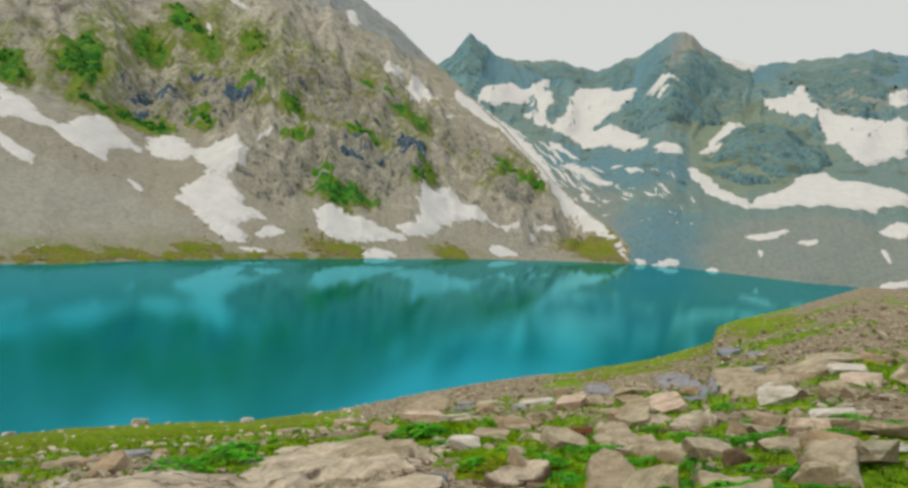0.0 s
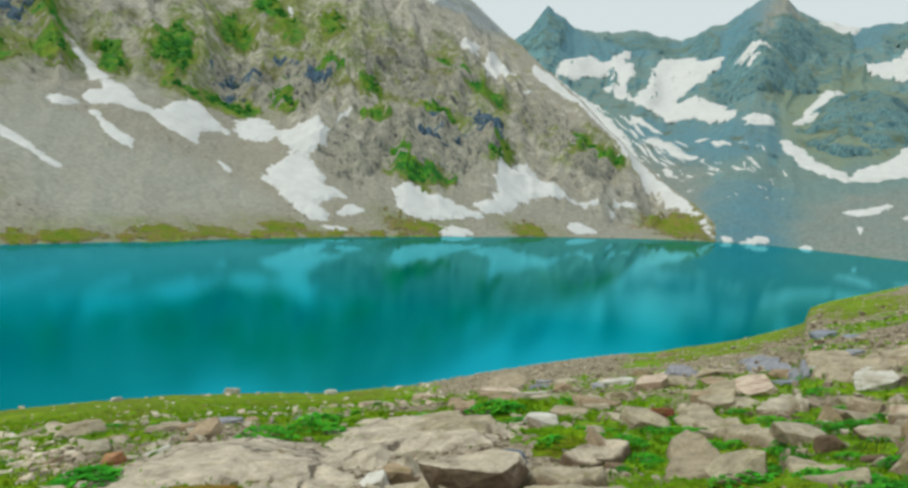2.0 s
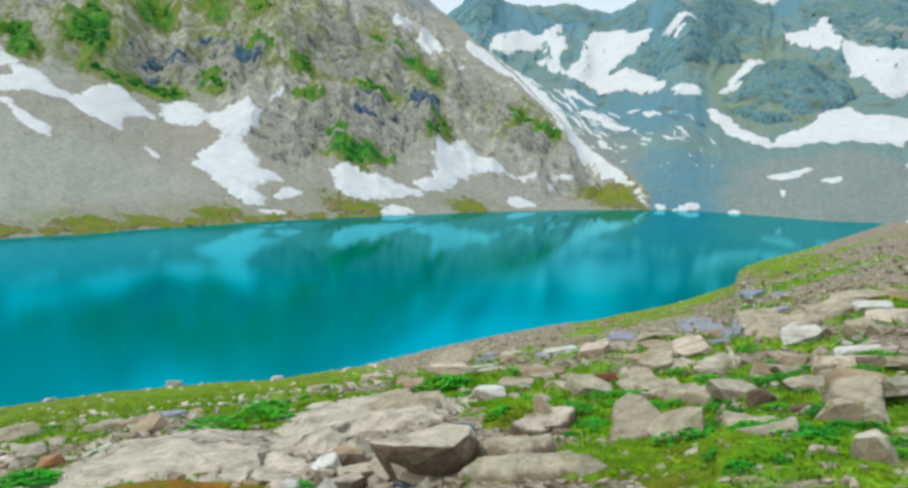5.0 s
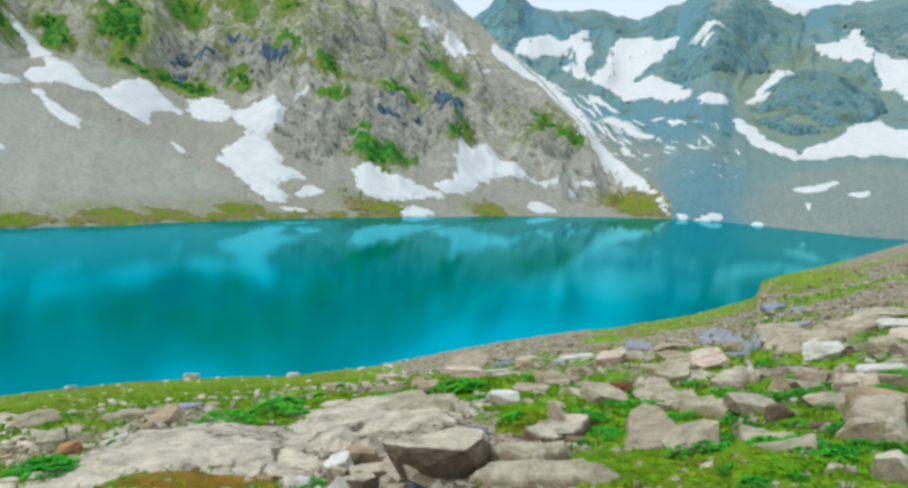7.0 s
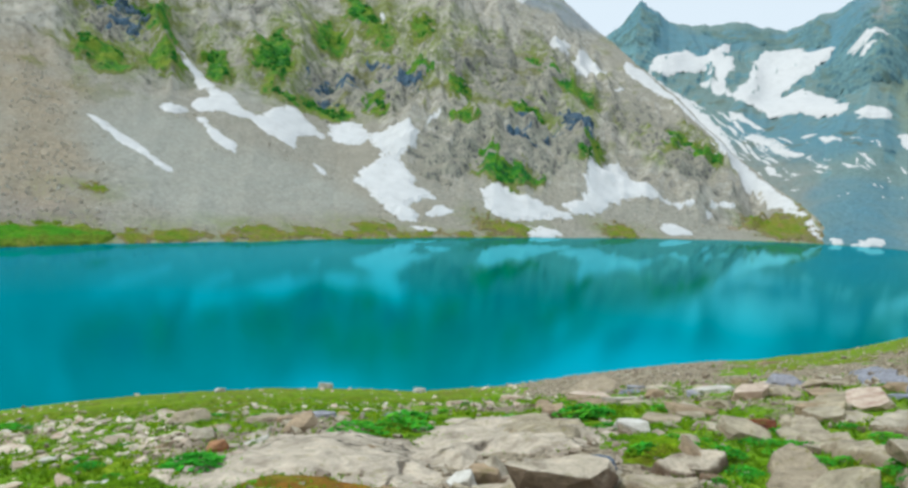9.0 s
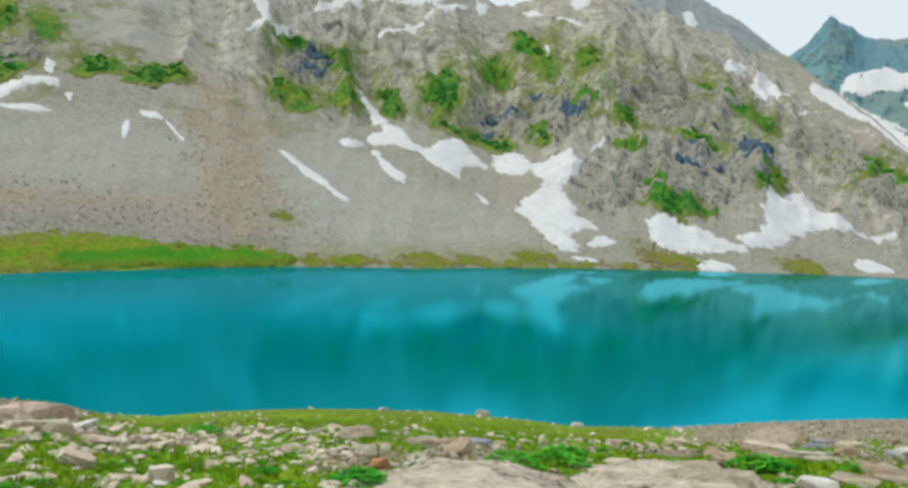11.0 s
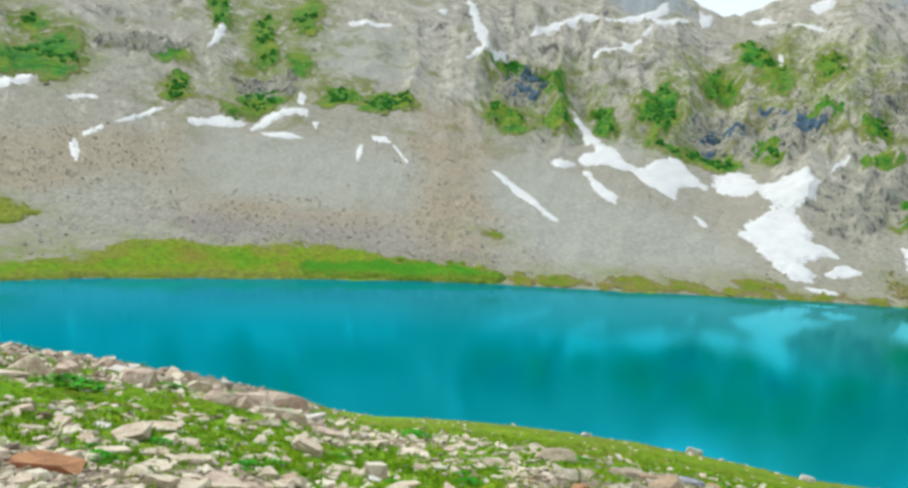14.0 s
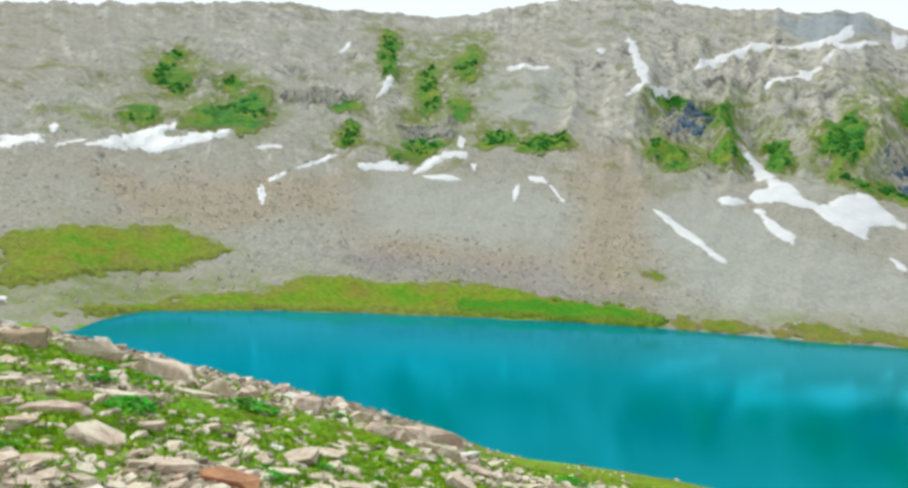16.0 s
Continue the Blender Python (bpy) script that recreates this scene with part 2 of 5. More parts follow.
west_rock = slope_material("west_rock", (0.32, 0.305, 0.255), (0.315, 0.275, 0.21), (0.39, 0.365, 0.31), (0.125, 0.12, 0.105), 1.0, (0.19, 0.22, 0.04),
                           (("brown_scree", (0.345, 0.28, 0.195)), ("shale", (0.27, 0.235, 0.225)), ("fine_scree", (0.355, 0.355, 0.31)), ("mottle", (0.17, 0.22, 0.035)), ("slate", (0.25, 0.295, 0.33)), ("sod", (0.17, 0.22, 0.04))))
# blue-teal tones put distance haze into the colour of grey rock
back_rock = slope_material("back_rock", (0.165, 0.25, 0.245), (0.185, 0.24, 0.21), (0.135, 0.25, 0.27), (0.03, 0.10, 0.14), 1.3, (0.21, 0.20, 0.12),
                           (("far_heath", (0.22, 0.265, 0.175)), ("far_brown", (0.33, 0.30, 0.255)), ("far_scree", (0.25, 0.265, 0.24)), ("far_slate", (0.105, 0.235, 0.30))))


def snow_material():
    m, nt, b = material("snow", 0.6, 0.3)
    p = place(nt)
    n = noise_tex(nt, p, 0.22, 6, 0.65)
    nt.links.new(ramp(nt, n, [(0.3, (0.55, 0.545, 0.54)), (0.5, (0.62, 0.615, 0.61)), (0.7, (0.67, 0.665, 0.66))]), b.inputs["Base Color"])
    bumped(nt, b, noise_tex(nt, p, 0.6, 4, 0.6), 0.4, 0.4)
    return m


def green_material(name, low, mid, high, size, rim=None, dry=0.0):
    m, nt, b = material(name, 0.9, 0.15)
    p = place(nt)
    n, k = noise_tex(nt, p, 0.16 / size, 5, 0.65, 0.3), noise_tex(nt, p, 1.1 / size, 6, 0.75)
    col = ramp(nt, n, [(0.34, low), (0.5, mid), (0.68, high)])
    col = mixed(nt, 0.75, col, ramp(nt, k, [(0.35, (0.25, 0.25, 0.25)), (0.55, (0.55, 0.55, 0.55)), (0.7, (0.8, 0.8, 0.7))]), "OVERLAY")
    if dry:
        # some patches are drier and yellower
        chance = math_node(nt, "MULTIPLY", nt.nodes.new("ShaderNodeObjectInfo").outputs["Random"], dry)
        chance = math_node(nt, "ADD", chance, grey(nt, ramp(nt, noise_tex(nt, p, 0.09, 3, 0.6), [(0.48, (0, 0, 0)), (0.62, (0.6, 0.6, 0.6))])))
        col = mixed(nt, chance, col, mixed(nt, 1.0, ramp(nt, k, [(0.35, (0.6, 0.6, 0.6)), (0.65, (1.3, 1.3, 1.3))]), (0.23, 0.28, 0.03), "MULTIPLY"))
    if rim:
        # growth thins out towards the rim
        dense = nt.nodes.new("ShaderNodeAttribute")
        dense.attribute_name = "dense"
        d = math_node(nt, "ADD", dense.outputs["Fac"], math_node(nt, "MULTIPLY", math_node(nt, "SUBTRACT", mixed(nt, 0.5, n, k), 0.5), 2.2))
        thin = mixed(nt, 1.0, ramp(nt, k, [(0.35, (0.55, 0.55, 0.55)), (0.65, (1.25, 1.25, 1.25))]), rim, "MULTIPLY")
        col = mixed(nt, ramp(nt, d, [(0.22, (0, 0, 0)), (0.75, (1, 1, 1))]), thin, col)
    nt.links.new(col, b.inputs["Base Color"])
    bumped(nt, b, k, 0.9, 0.7 * size)
    return m


snow_mat = snow_material()
grass_mat = green_material("hillside_grass", (0.010, 0.085, 0.022), (0.028, 0.20, 0.018), (0.13, 0.27, 0.015), 0.45, (0.22, 0.24, 0.075), 0.32)
shrub_mat = green_material("shrub_leaves", (0.012, 0.085, 0.02), (0.026, 0.17, 0.018), (0.075, 0.23, 0.012), 0.3)
heath_mat = green_material("shore_heath", (0.25, 0.195, 0.06), (0.19, 0.225, 0.02), (0.12, 0.22, 0.01), 0.6, (0.26, 0.215, 0.11))
turf_mat = green_material("meadow_turf", (0.235, 0.215, 0.03), (0.20, 0.285, 0.012), (0.12, 0.29, 0.008), 1.0, (0.235, 0.265, 0.04))
bank_turf = green_material("bank_turf", (0.13, 0.20, 0.012), (0.19, 0.315, 0.008), (0.26, 0.35, 0.015), 0.35, (0.22, 0.26, 0.03))
lush_mat = green_material("lush_turf", (0.13, 0.27, 0.008), (0.075, 0.27, 0.006), (0.05, 0.22, 0.006), 0.8, (0.17, 0.25, 0.02))


def bank_material():
    """Short turf, bare soil and fine gravel in patches."""
    m, nt, b = material("bank_soil", 0.95, 0.2)
    p = place(nt)
    big, mid, fine = noise_tex(nt, p, 0.33, 4, 0.6, 0.5), noise_tex(nt, p, 2.1, 6, 0.7), noise_tex(nt, p, 13.0, 5, 0.75)
    # darkest stops of turf and gravel put the shade of small gaps into colour
    turf = ramp(nt, mid, [(0.32, (0.055, 0.10, 0.005)), (0.5, (0.17, 0.34, 0.008)), (0.68, (0.33, 0.39, 0.018))])
    turf = mixed(nt, 0.7, turf, ramp(nt, fine, [(0.35, (0.2, 0.2, 0.2)), (0.65, (0.75, 0.75, 0.7))]), "OVERLAY")
    v = nt.nodes.new("ShaderNodeTexVoronoi")
    v.inputs["Scale"].default_value = 11.0
    nt.links.new(p, v.inputs["Vector"])
    gravel = ramp(nt, fine, [(0.36, (0.06, 0.045, 0.028)), (0.5, (0.31, 0.255, 0.175)), (0.7, (0.48, 0.415, 0.315))])
    gravel = mixed(nt, 0.3, gravel, grey(nt, v.outputs["Color"]), "SOFT_LIGHT")
    strewn = nt.nodes.new("ShaderNodeAttribute")
    strewn.attribute_name = "stony"
    k = math_node(nt, "ADD", strewn.outputs["Fac"], math_node(nt, "MULTIPLY", math_node(nt, "SUBTRACT", mid, 0.5), 0.6))
    nt.links.new(mixed(nt, ramp(nt, k, [(0.62, (0, 0, 0)), (0.76, (1, 1, 1))]), turf, gravel), b.inputs["Base Color"])
    bumped(nt, b, mixed(nt, 0.5, fine, v.outputs["Distance"]), 0.8, 0.12)
    return m


def stone_material(name, tones, lichen=0.55, joints=0.0, side=None, side_to=0.62):
    m, nt, b = material(name, 0.88, 0.25)
    p = place(nt)
    rnd = nt.nodes.new("ShaderNodeObjectInfo").outputs["Random"]
    isl = nt.nodes.new("ShaderNodeNewGeometry").outputs["Random Per Island"]
    mid, fine = noise_tex(nt, p, 3.2, 6, 0.68, 0.3), noise_tex(nt, p, 22.0, 5, 0.7)
    pick = math_node(nt, "FRACT", math_node(nt, "ADD", rnd, isl))
    col = ramp(nt, pick, [(i / max(1, len(tones) - 1), t) for i, t in enumerate(tones)])
    col = mixed(nt, 0.75, col, ramp(nt, mid, [(0.3, (0.17, 0.16, 0.14)), (0.5, (0.48, 0.48, 0.47)), (0.7, (0.74, 0.73, 0.71))]), "OVERLAY")
    col = mixed(nt, 0.5, col, ramp(nt, fine, [(0.3, (0.3, 0.3, 0.3)), (0.7, (0.68, 0.68, 0.68))]), "OVERLAY")
    spots = ramp(nt, noise_tex(nt, p, 5.5, 4, 0.7, 0.8), [(0.56, (0, 0, 0)), (0.66, (lichen,) * 3)])
    col = mixed(nt, spots, col, (0.20, 0.18, 0.05))
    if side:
        # steep faces are painted brown: broken rock plus shade put into the colour
        steep = ramp(nt, math_node(nt, "ADD", steepness(nt), math_node(nt, "MULTIPLY", math_node(nt, "SUBTRACT", mid, 0.5), 0.7)), [(side_to - 0.4, (0.85, 0.85, 0.85)), (side_to, (0, 0, 0))])
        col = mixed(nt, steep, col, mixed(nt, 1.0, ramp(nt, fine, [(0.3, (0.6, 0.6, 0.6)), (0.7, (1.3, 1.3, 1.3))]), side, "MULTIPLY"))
    height = mixed(nt, 0.35, mid, fine)
    if joints:
        # open joints of the bedrock
        v = node(nt, "ShaderNodeTexVoronoi", Scale=joints)
        v.feature = "DISTANCE_TO_EDGE"
        bent = nt.nodes.new("ShaderNodeVectorMath")
        bent.operation = "MULTIPLY_ADD"
        wave = node(nt, "ShaderNodeTexNoise", Scale=2.4, Detail=4.0)
        nt.links.new(p, wave.inputs["Vector"])
        nt.links.new(wave.outputs["Color"], bent.inputs[0])
        bent.inputs[1].default_value = (0.55, 0.55, 0.2)
        nt.links.new(stretched(nt, p, 1, 0.45, 1), bent.inputs[2])
        nt.links.new(bent.outputs[0], v.inputs["Vector"])
        gap = ramp(nt, v.outputs["Distance"], [(0.006, (1, 1, 1)), (0.026, (0, 0, 0))])
        gap = math_node(nt, "MULTIPLY", gap, ramp(nt, mid, [(0.46, (0, 0, 0)), (0.56, (0.85, 0.85, 0.85))]))
        col = mixed(nt, gap, col, (0.07, 0.055, 0.04))
        height = math_node(nt, "SUBTRACT", grey(nt, height), gap)
    nt.links.new(col, b.inputs["Base Color"])
    bumped(nt, b, height, 0.8, 0.05)
    return m


def water_material():
    """Silty glacier water: a turquoise body under a gloss ruffled by small ripples."""
    m, nt, b = material("lake_water", 0.5, 0.0)
    p = place(nt)
    n = noise_tex(nt, stretched(nt, p, 1, 1.6, 1), 0.012, 3, 0.55, 0.5)
    # bluer, brighter body colour to the west stands in for a white balance shift
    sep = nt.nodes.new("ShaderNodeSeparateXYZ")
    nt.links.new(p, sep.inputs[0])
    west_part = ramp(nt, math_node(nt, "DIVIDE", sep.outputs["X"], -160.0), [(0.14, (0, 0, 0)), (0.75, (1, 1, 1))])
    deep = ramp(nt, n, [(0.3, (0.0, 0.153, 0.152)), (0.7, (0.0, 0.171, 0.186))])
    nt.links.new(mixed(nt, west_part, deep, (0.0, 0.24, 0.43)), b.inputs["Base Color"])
    gloss = node(nt, "ShaderNodeBsdfGlossy")
    gloss.distribution = "BECKMANN"
    edge = node(nt, "ShaderNodeFresnel", IOR=2.1)
    nt.links.new(ramp(nt, edge.outputs[0], [(0.24, (0.06, 0.70, 0.98)), (0.36, (0.05, 0.74, 0.96)), (0.47, (0.18, 0.80, 0.95)), (0.60, (0.26, 0.82, 0.95))]), gloss.inputs["Color"])
    ripple = node(nt, "ShaderNodeBump", Strength=0.02, Distance=0.04)
    # blur wider across the view bearing, smoother at grazing angles: fitted to the camera
    gloss.inputs["Anisotropy"].default_value = 0.25
    blur_axis = node(nt, "ShaderNodeCombineXYZ", X=-0.42, Y=0.91, Z=0.0)
    nt.links.new(blur_axis.outputs[0], gloss.inputs["Tangent"])
    nt.links.new(grey(nt, ramp(nt, edge.outputs[0], [(0.28, (0.14, 0.14, 0.14)), (0.42, (0.115, 0.115, 0.115)), (0.55, (0.075, 0.075, 0.075))])), gloss.inputs["Roughness"])
    nt.links.new(noise_tex(nt, p, 1.3, 3, 0.6), ripple.inputs["Height"])
    nt.links.new(ripple.outputs[0], gloss.inputs["Normal"])
    mix = nt.nodes.new("ShaderNodeMixShader")
    nt.links.new(grey(nt, ramp(nt, edge.outputs[0], [(0.24, (0.45, 0.45, 0.45)), (0.42, (0.60, 0.60, 0.60)), (0.60, (0.68, 0.68, 0.68))])), mix.inputs[0])
    nt.links.new(b.outputs[0], mix.inputs[1])
    nt.links.new(gloss.outputs[0], mix.inputs[2])
    nt.links.new(mix.outputs[0], nt.nodes["Material Output"].inputs["Surface"])
    return m


bank_mat, water_mat = bank_material(), water_material()
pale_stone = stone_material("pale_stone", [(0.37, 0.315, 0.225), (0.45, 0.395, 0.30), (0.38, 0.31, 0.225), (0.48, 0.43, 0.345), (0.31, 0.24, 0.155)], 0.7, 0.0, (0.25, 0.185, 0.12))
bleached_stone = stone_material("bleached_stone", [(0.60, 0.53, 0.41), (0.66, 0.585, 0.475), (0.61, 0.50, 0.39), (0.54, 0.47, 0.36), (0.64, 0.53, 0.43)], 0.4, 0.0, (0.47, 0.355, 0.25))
# the dark umber sides paint in the shade of overhanging faces
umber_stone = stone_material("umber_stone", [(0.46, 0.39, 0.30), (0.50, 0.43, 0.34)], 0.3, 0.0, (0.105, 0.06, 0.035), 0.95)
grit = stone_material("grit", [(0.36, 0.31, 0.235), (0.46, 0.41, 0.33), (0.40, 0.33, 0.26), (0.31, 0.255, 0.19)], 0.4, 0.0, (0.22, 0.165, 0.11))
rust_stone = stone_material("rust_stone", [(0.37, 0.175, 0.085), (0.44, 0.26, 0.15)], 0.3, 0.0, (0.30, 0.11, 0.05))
red_stone = stone_material("red_stone", [(0.15, 0.04, 0.025), (0.20, 0.07, 0.035)])
slate_stone = stone_material("slate_stone", [(0.09, 0.125, 0.185), (0.13, 0.16, 0.22)], 0.1)
dark_stone = stone_material("dark_stone", [(0.15, 0.10, 0.065), (0.19, 0.13, 0.085)])
brown_stone = stone_material("brown_stone", [(0.33, 0.24, 0.15), (0.38, 0.29, 0.20)])
white_stone = stone_material("white_stone", [(0.58, 0.55, 0.50), (0.62, 0.59, 0.545)], 0.15, 0.0, (0.42, 0.38, 0.32))
pink_stone = stone_material("pink_stone", [(0.55, 0.43, 0.345), (0.60, 0.49, 0.40)], 0.3, 0.0, (0.45, 0.31, 0.22))
lilac_stone = stone_material("lilac_stone", [(0.25, 0.275, 0.345), (0.31, 0.305, 0.345)], 0.1)
blade_mat = green_material("grass_blades", (0.12, 0.27, 0.006), (0.22, 0.43, 0.008), (0.40, 0.48, 0.02), 0.12)
leaf_mat = green_material("plant_leaves", (0.035, 0.21, 0.015), (0.07, 0.45, 0.025), (0.19, 0.52, 0.018), 0.08)
slab_stone = stone_material("slab_stone", [(0.50, 0.43, 0.345), (0.52, 0.45, 0.365)], 0.35, 0.6)
moss_mat = green_material("bank_moss", (0.16, 0.17, 0.01), (0.18, 0.32, 0.006), (0.13, 0.34, 0.006), 0.16)
# its blue-tinged dark tone stands for shade on the crags
crag_mat = slope_material("crag_rock", (0.285, 0.27, 0.22), (0.26, 0.235, 0.175), (0.295, 0.28, 0.225), (0.055, 0.06, 0.07), 0.45, (0.19, 0.21, 0.035), (), 0.03)
# dark blue copy of the crag rock, standing in for shadow
shaded_crag = slope_material("wet_crag_rock", (0.12, 0.165, 0.22), (0.12, 0.15, 0.18), (0.08, 0.13, 0.185), (0.02, 0.045, 0.075), 0.4, (0.17, 0.19, 0.04), (), 0.04)
beach_stone = stone_material("beach_stone", [(0.42, 0.36, 0.26), (0.50, 0.43, 0.33), (0.34, 0.285, 0.20), (0.46, 0.40, 0.31)])
# far crags share the haze blue painted on the back mountain
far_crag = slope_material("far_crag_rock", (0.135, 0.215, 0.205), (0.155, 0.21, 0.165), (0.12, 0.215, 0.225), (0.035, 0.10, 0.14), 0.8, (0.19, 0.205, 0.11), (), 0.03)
scree_stone = stone_material("scree_stone", [(0.40, 0.355, 0.29), (0.49, 0.45, 0.375), (0.36, 0.315, 0.255), (0.53, 0.49, 0.42), (0.44, 0.385, 0.32)], 0.15)
rust_moss = green_material("dry_moss", (0.36, 0.10, 0.02), (0.27, 0.19, 0.018), (0.20, 0.26, 0.01), 0.3)

# ---- mesh helpers ----
def mesh_object(name, verts, faces, mat, parent=None, shade=True):
    me = bpy.data.meshes.new(name)
    me.from_pydata([tuple(v) for v in verts], [], faces)
    me.update()
    if shade:
        me.polygons.foreach_set("use_smooth", [True] * len(me.polygons))
    me.materials.append(mat)
    ob = new(name, me)
    ob.parent = parent
    return ob


def polar_points(az, r, z):
    a = np.radians(az)
    return np.stack([-r * np.sin(a), r * np.cos(a), z], -1)


def polar_sheet(name, azs, rs, height, mat, closed=False):
    """A sheet over bearings azs and distances rs; rs may be a row or one row for each bearing."""
    R = np.broadcast_to(rs, (len(azs), np.shape(rs)[-1]))
    A = np.repeat(np.asarray(azs)[:, None], R.shape[1], 1)
    P = polar_points(A, R, height(A, R)).reshape(-1, 3)
    n, m = R.shape
    i, j = np.meshgrid(np.arange(n if closed else n - 1), np.arange(m - 1), indexing="ij")
    k = (i + 1) % n
    quads = np.stack([i * m + j, i * m + j + 1, k * m + j + 1, k * m + j], -1).reshape(-1, 4)
    me = bpy.data.meshes.new(name)
    me.vertices.add(len(P))
    me.vertices.foreach_set("co", P.ravel())
    me.loops.add(quads.size)
    me.loops.foreach_set("vertex_index", quads.ravel())
    me.polygons.add(len(quads))
    me.polygons.foreach_set("loop_start", np.arange(0, quads.size, 4))
    me.update(calc_edges=True)
    me.polygons.foreach_set("use_smooth", [True] * len(quads))
    me.validate()
    me.materials.append(mat)
    return new(name, me)


# ---- the large forms ----
azs = np.concatenate([np.arange(-46, 106, 0.26), np.arange(106, 314, 3.0)])
ground = polar_sheet("ground", (azs + 180) % 360 - 180, np.concatenate([[0.0, 0.6], np.geomspace(1.4, 420, 330), np.geomspace(440, 4200, 24)]), ground_height, bank_mat, True)
co = np.empty(len(ground.data.vertices) * 3)
ground.data.vertices.foreach_get("co", co)
co = co.reshape(-1, 3)
ground.data.attributes.new("stony", "FLOAT", "POINT").data.foreach_set("value", stoniness(co[:, 0], co[:, 1]))
tagged(ground, "stony lake bank with short turf, soil and gravel", "ground", kind="structure")

azs = np.arange(-16.25, 140, 0.15)
steps = np.concatenate([np.linspace(-0.04, 1.0, 250), np.linspace(1.02, 1.25, 12)])
spans = shore_far(azs)[:, None] * (west_crest(azs) / shore_far(azs))[:, None] ** steps[None, :]
west = polar_sheet("mountain", azs, spans, west_height, west_rock)
tagged(west, "grey-brown rocky mountainside with scree aprons above the lake", "mountain", kind="structure")

azs = np.concatenate([np.arange(-80, -37, 0.8), np.arange(-37, 4, 0.11), np.arange(4, 21, 0.8)])
foot = np.where(azs > -15.5, 256 + 9 * (azs + 15.5), shore_far(azs))
steps = np.concatenate([np.linspace(-0.03, 1.0, 230), np.linspace(1.01, 1.2, 12)])
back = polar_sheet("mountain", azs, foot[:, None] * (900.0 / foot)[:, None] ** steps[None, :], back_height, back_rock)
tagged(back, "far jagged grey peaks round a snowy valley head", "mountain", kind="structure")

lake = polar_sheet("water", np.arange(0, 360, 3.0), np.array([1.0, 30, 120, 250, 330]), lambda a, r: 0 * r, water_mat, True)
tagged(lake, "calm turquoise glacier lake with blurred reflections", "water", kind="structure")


# ---- snow and green patches that lie on the slopes ----
def round_off(pts, times=1):
    for _ in range(times):
        nxt = np.roll(pts, -1, 0)
        pts = np.stack([0.8 * pts + 0.2 * nxt, 0.2 * pts + 0.8 * nxt], 1).reshape(-1, 2)
    return pts


def signed_distance(P, poly):
    best, inside = np.full(len(P), 1e9), np.zeros(len(P), bool)
    for a, b in zip(poly, np.roll(poly, -1, 0)):
        e, w = b - a, P - a
        t = np.clip((w @ e) / max(e @ e, 1e-9), 0, 1)
        best = np.minimum(best, np.hypot(*(w - t[:, None] * e).T))
        cross = ((a[1] > P[:, 1]) != (b[1] > P[:, 1]))
        with np.errstate(divide="ignore", invalid="ignore"):
            inside ^= cross & (P[:, 0] < (b[0] - a[0]) * (P[:, 1] - a[1]) / (b[1] - a[1]) + a[0])
    return np.where(inside, best, -best)


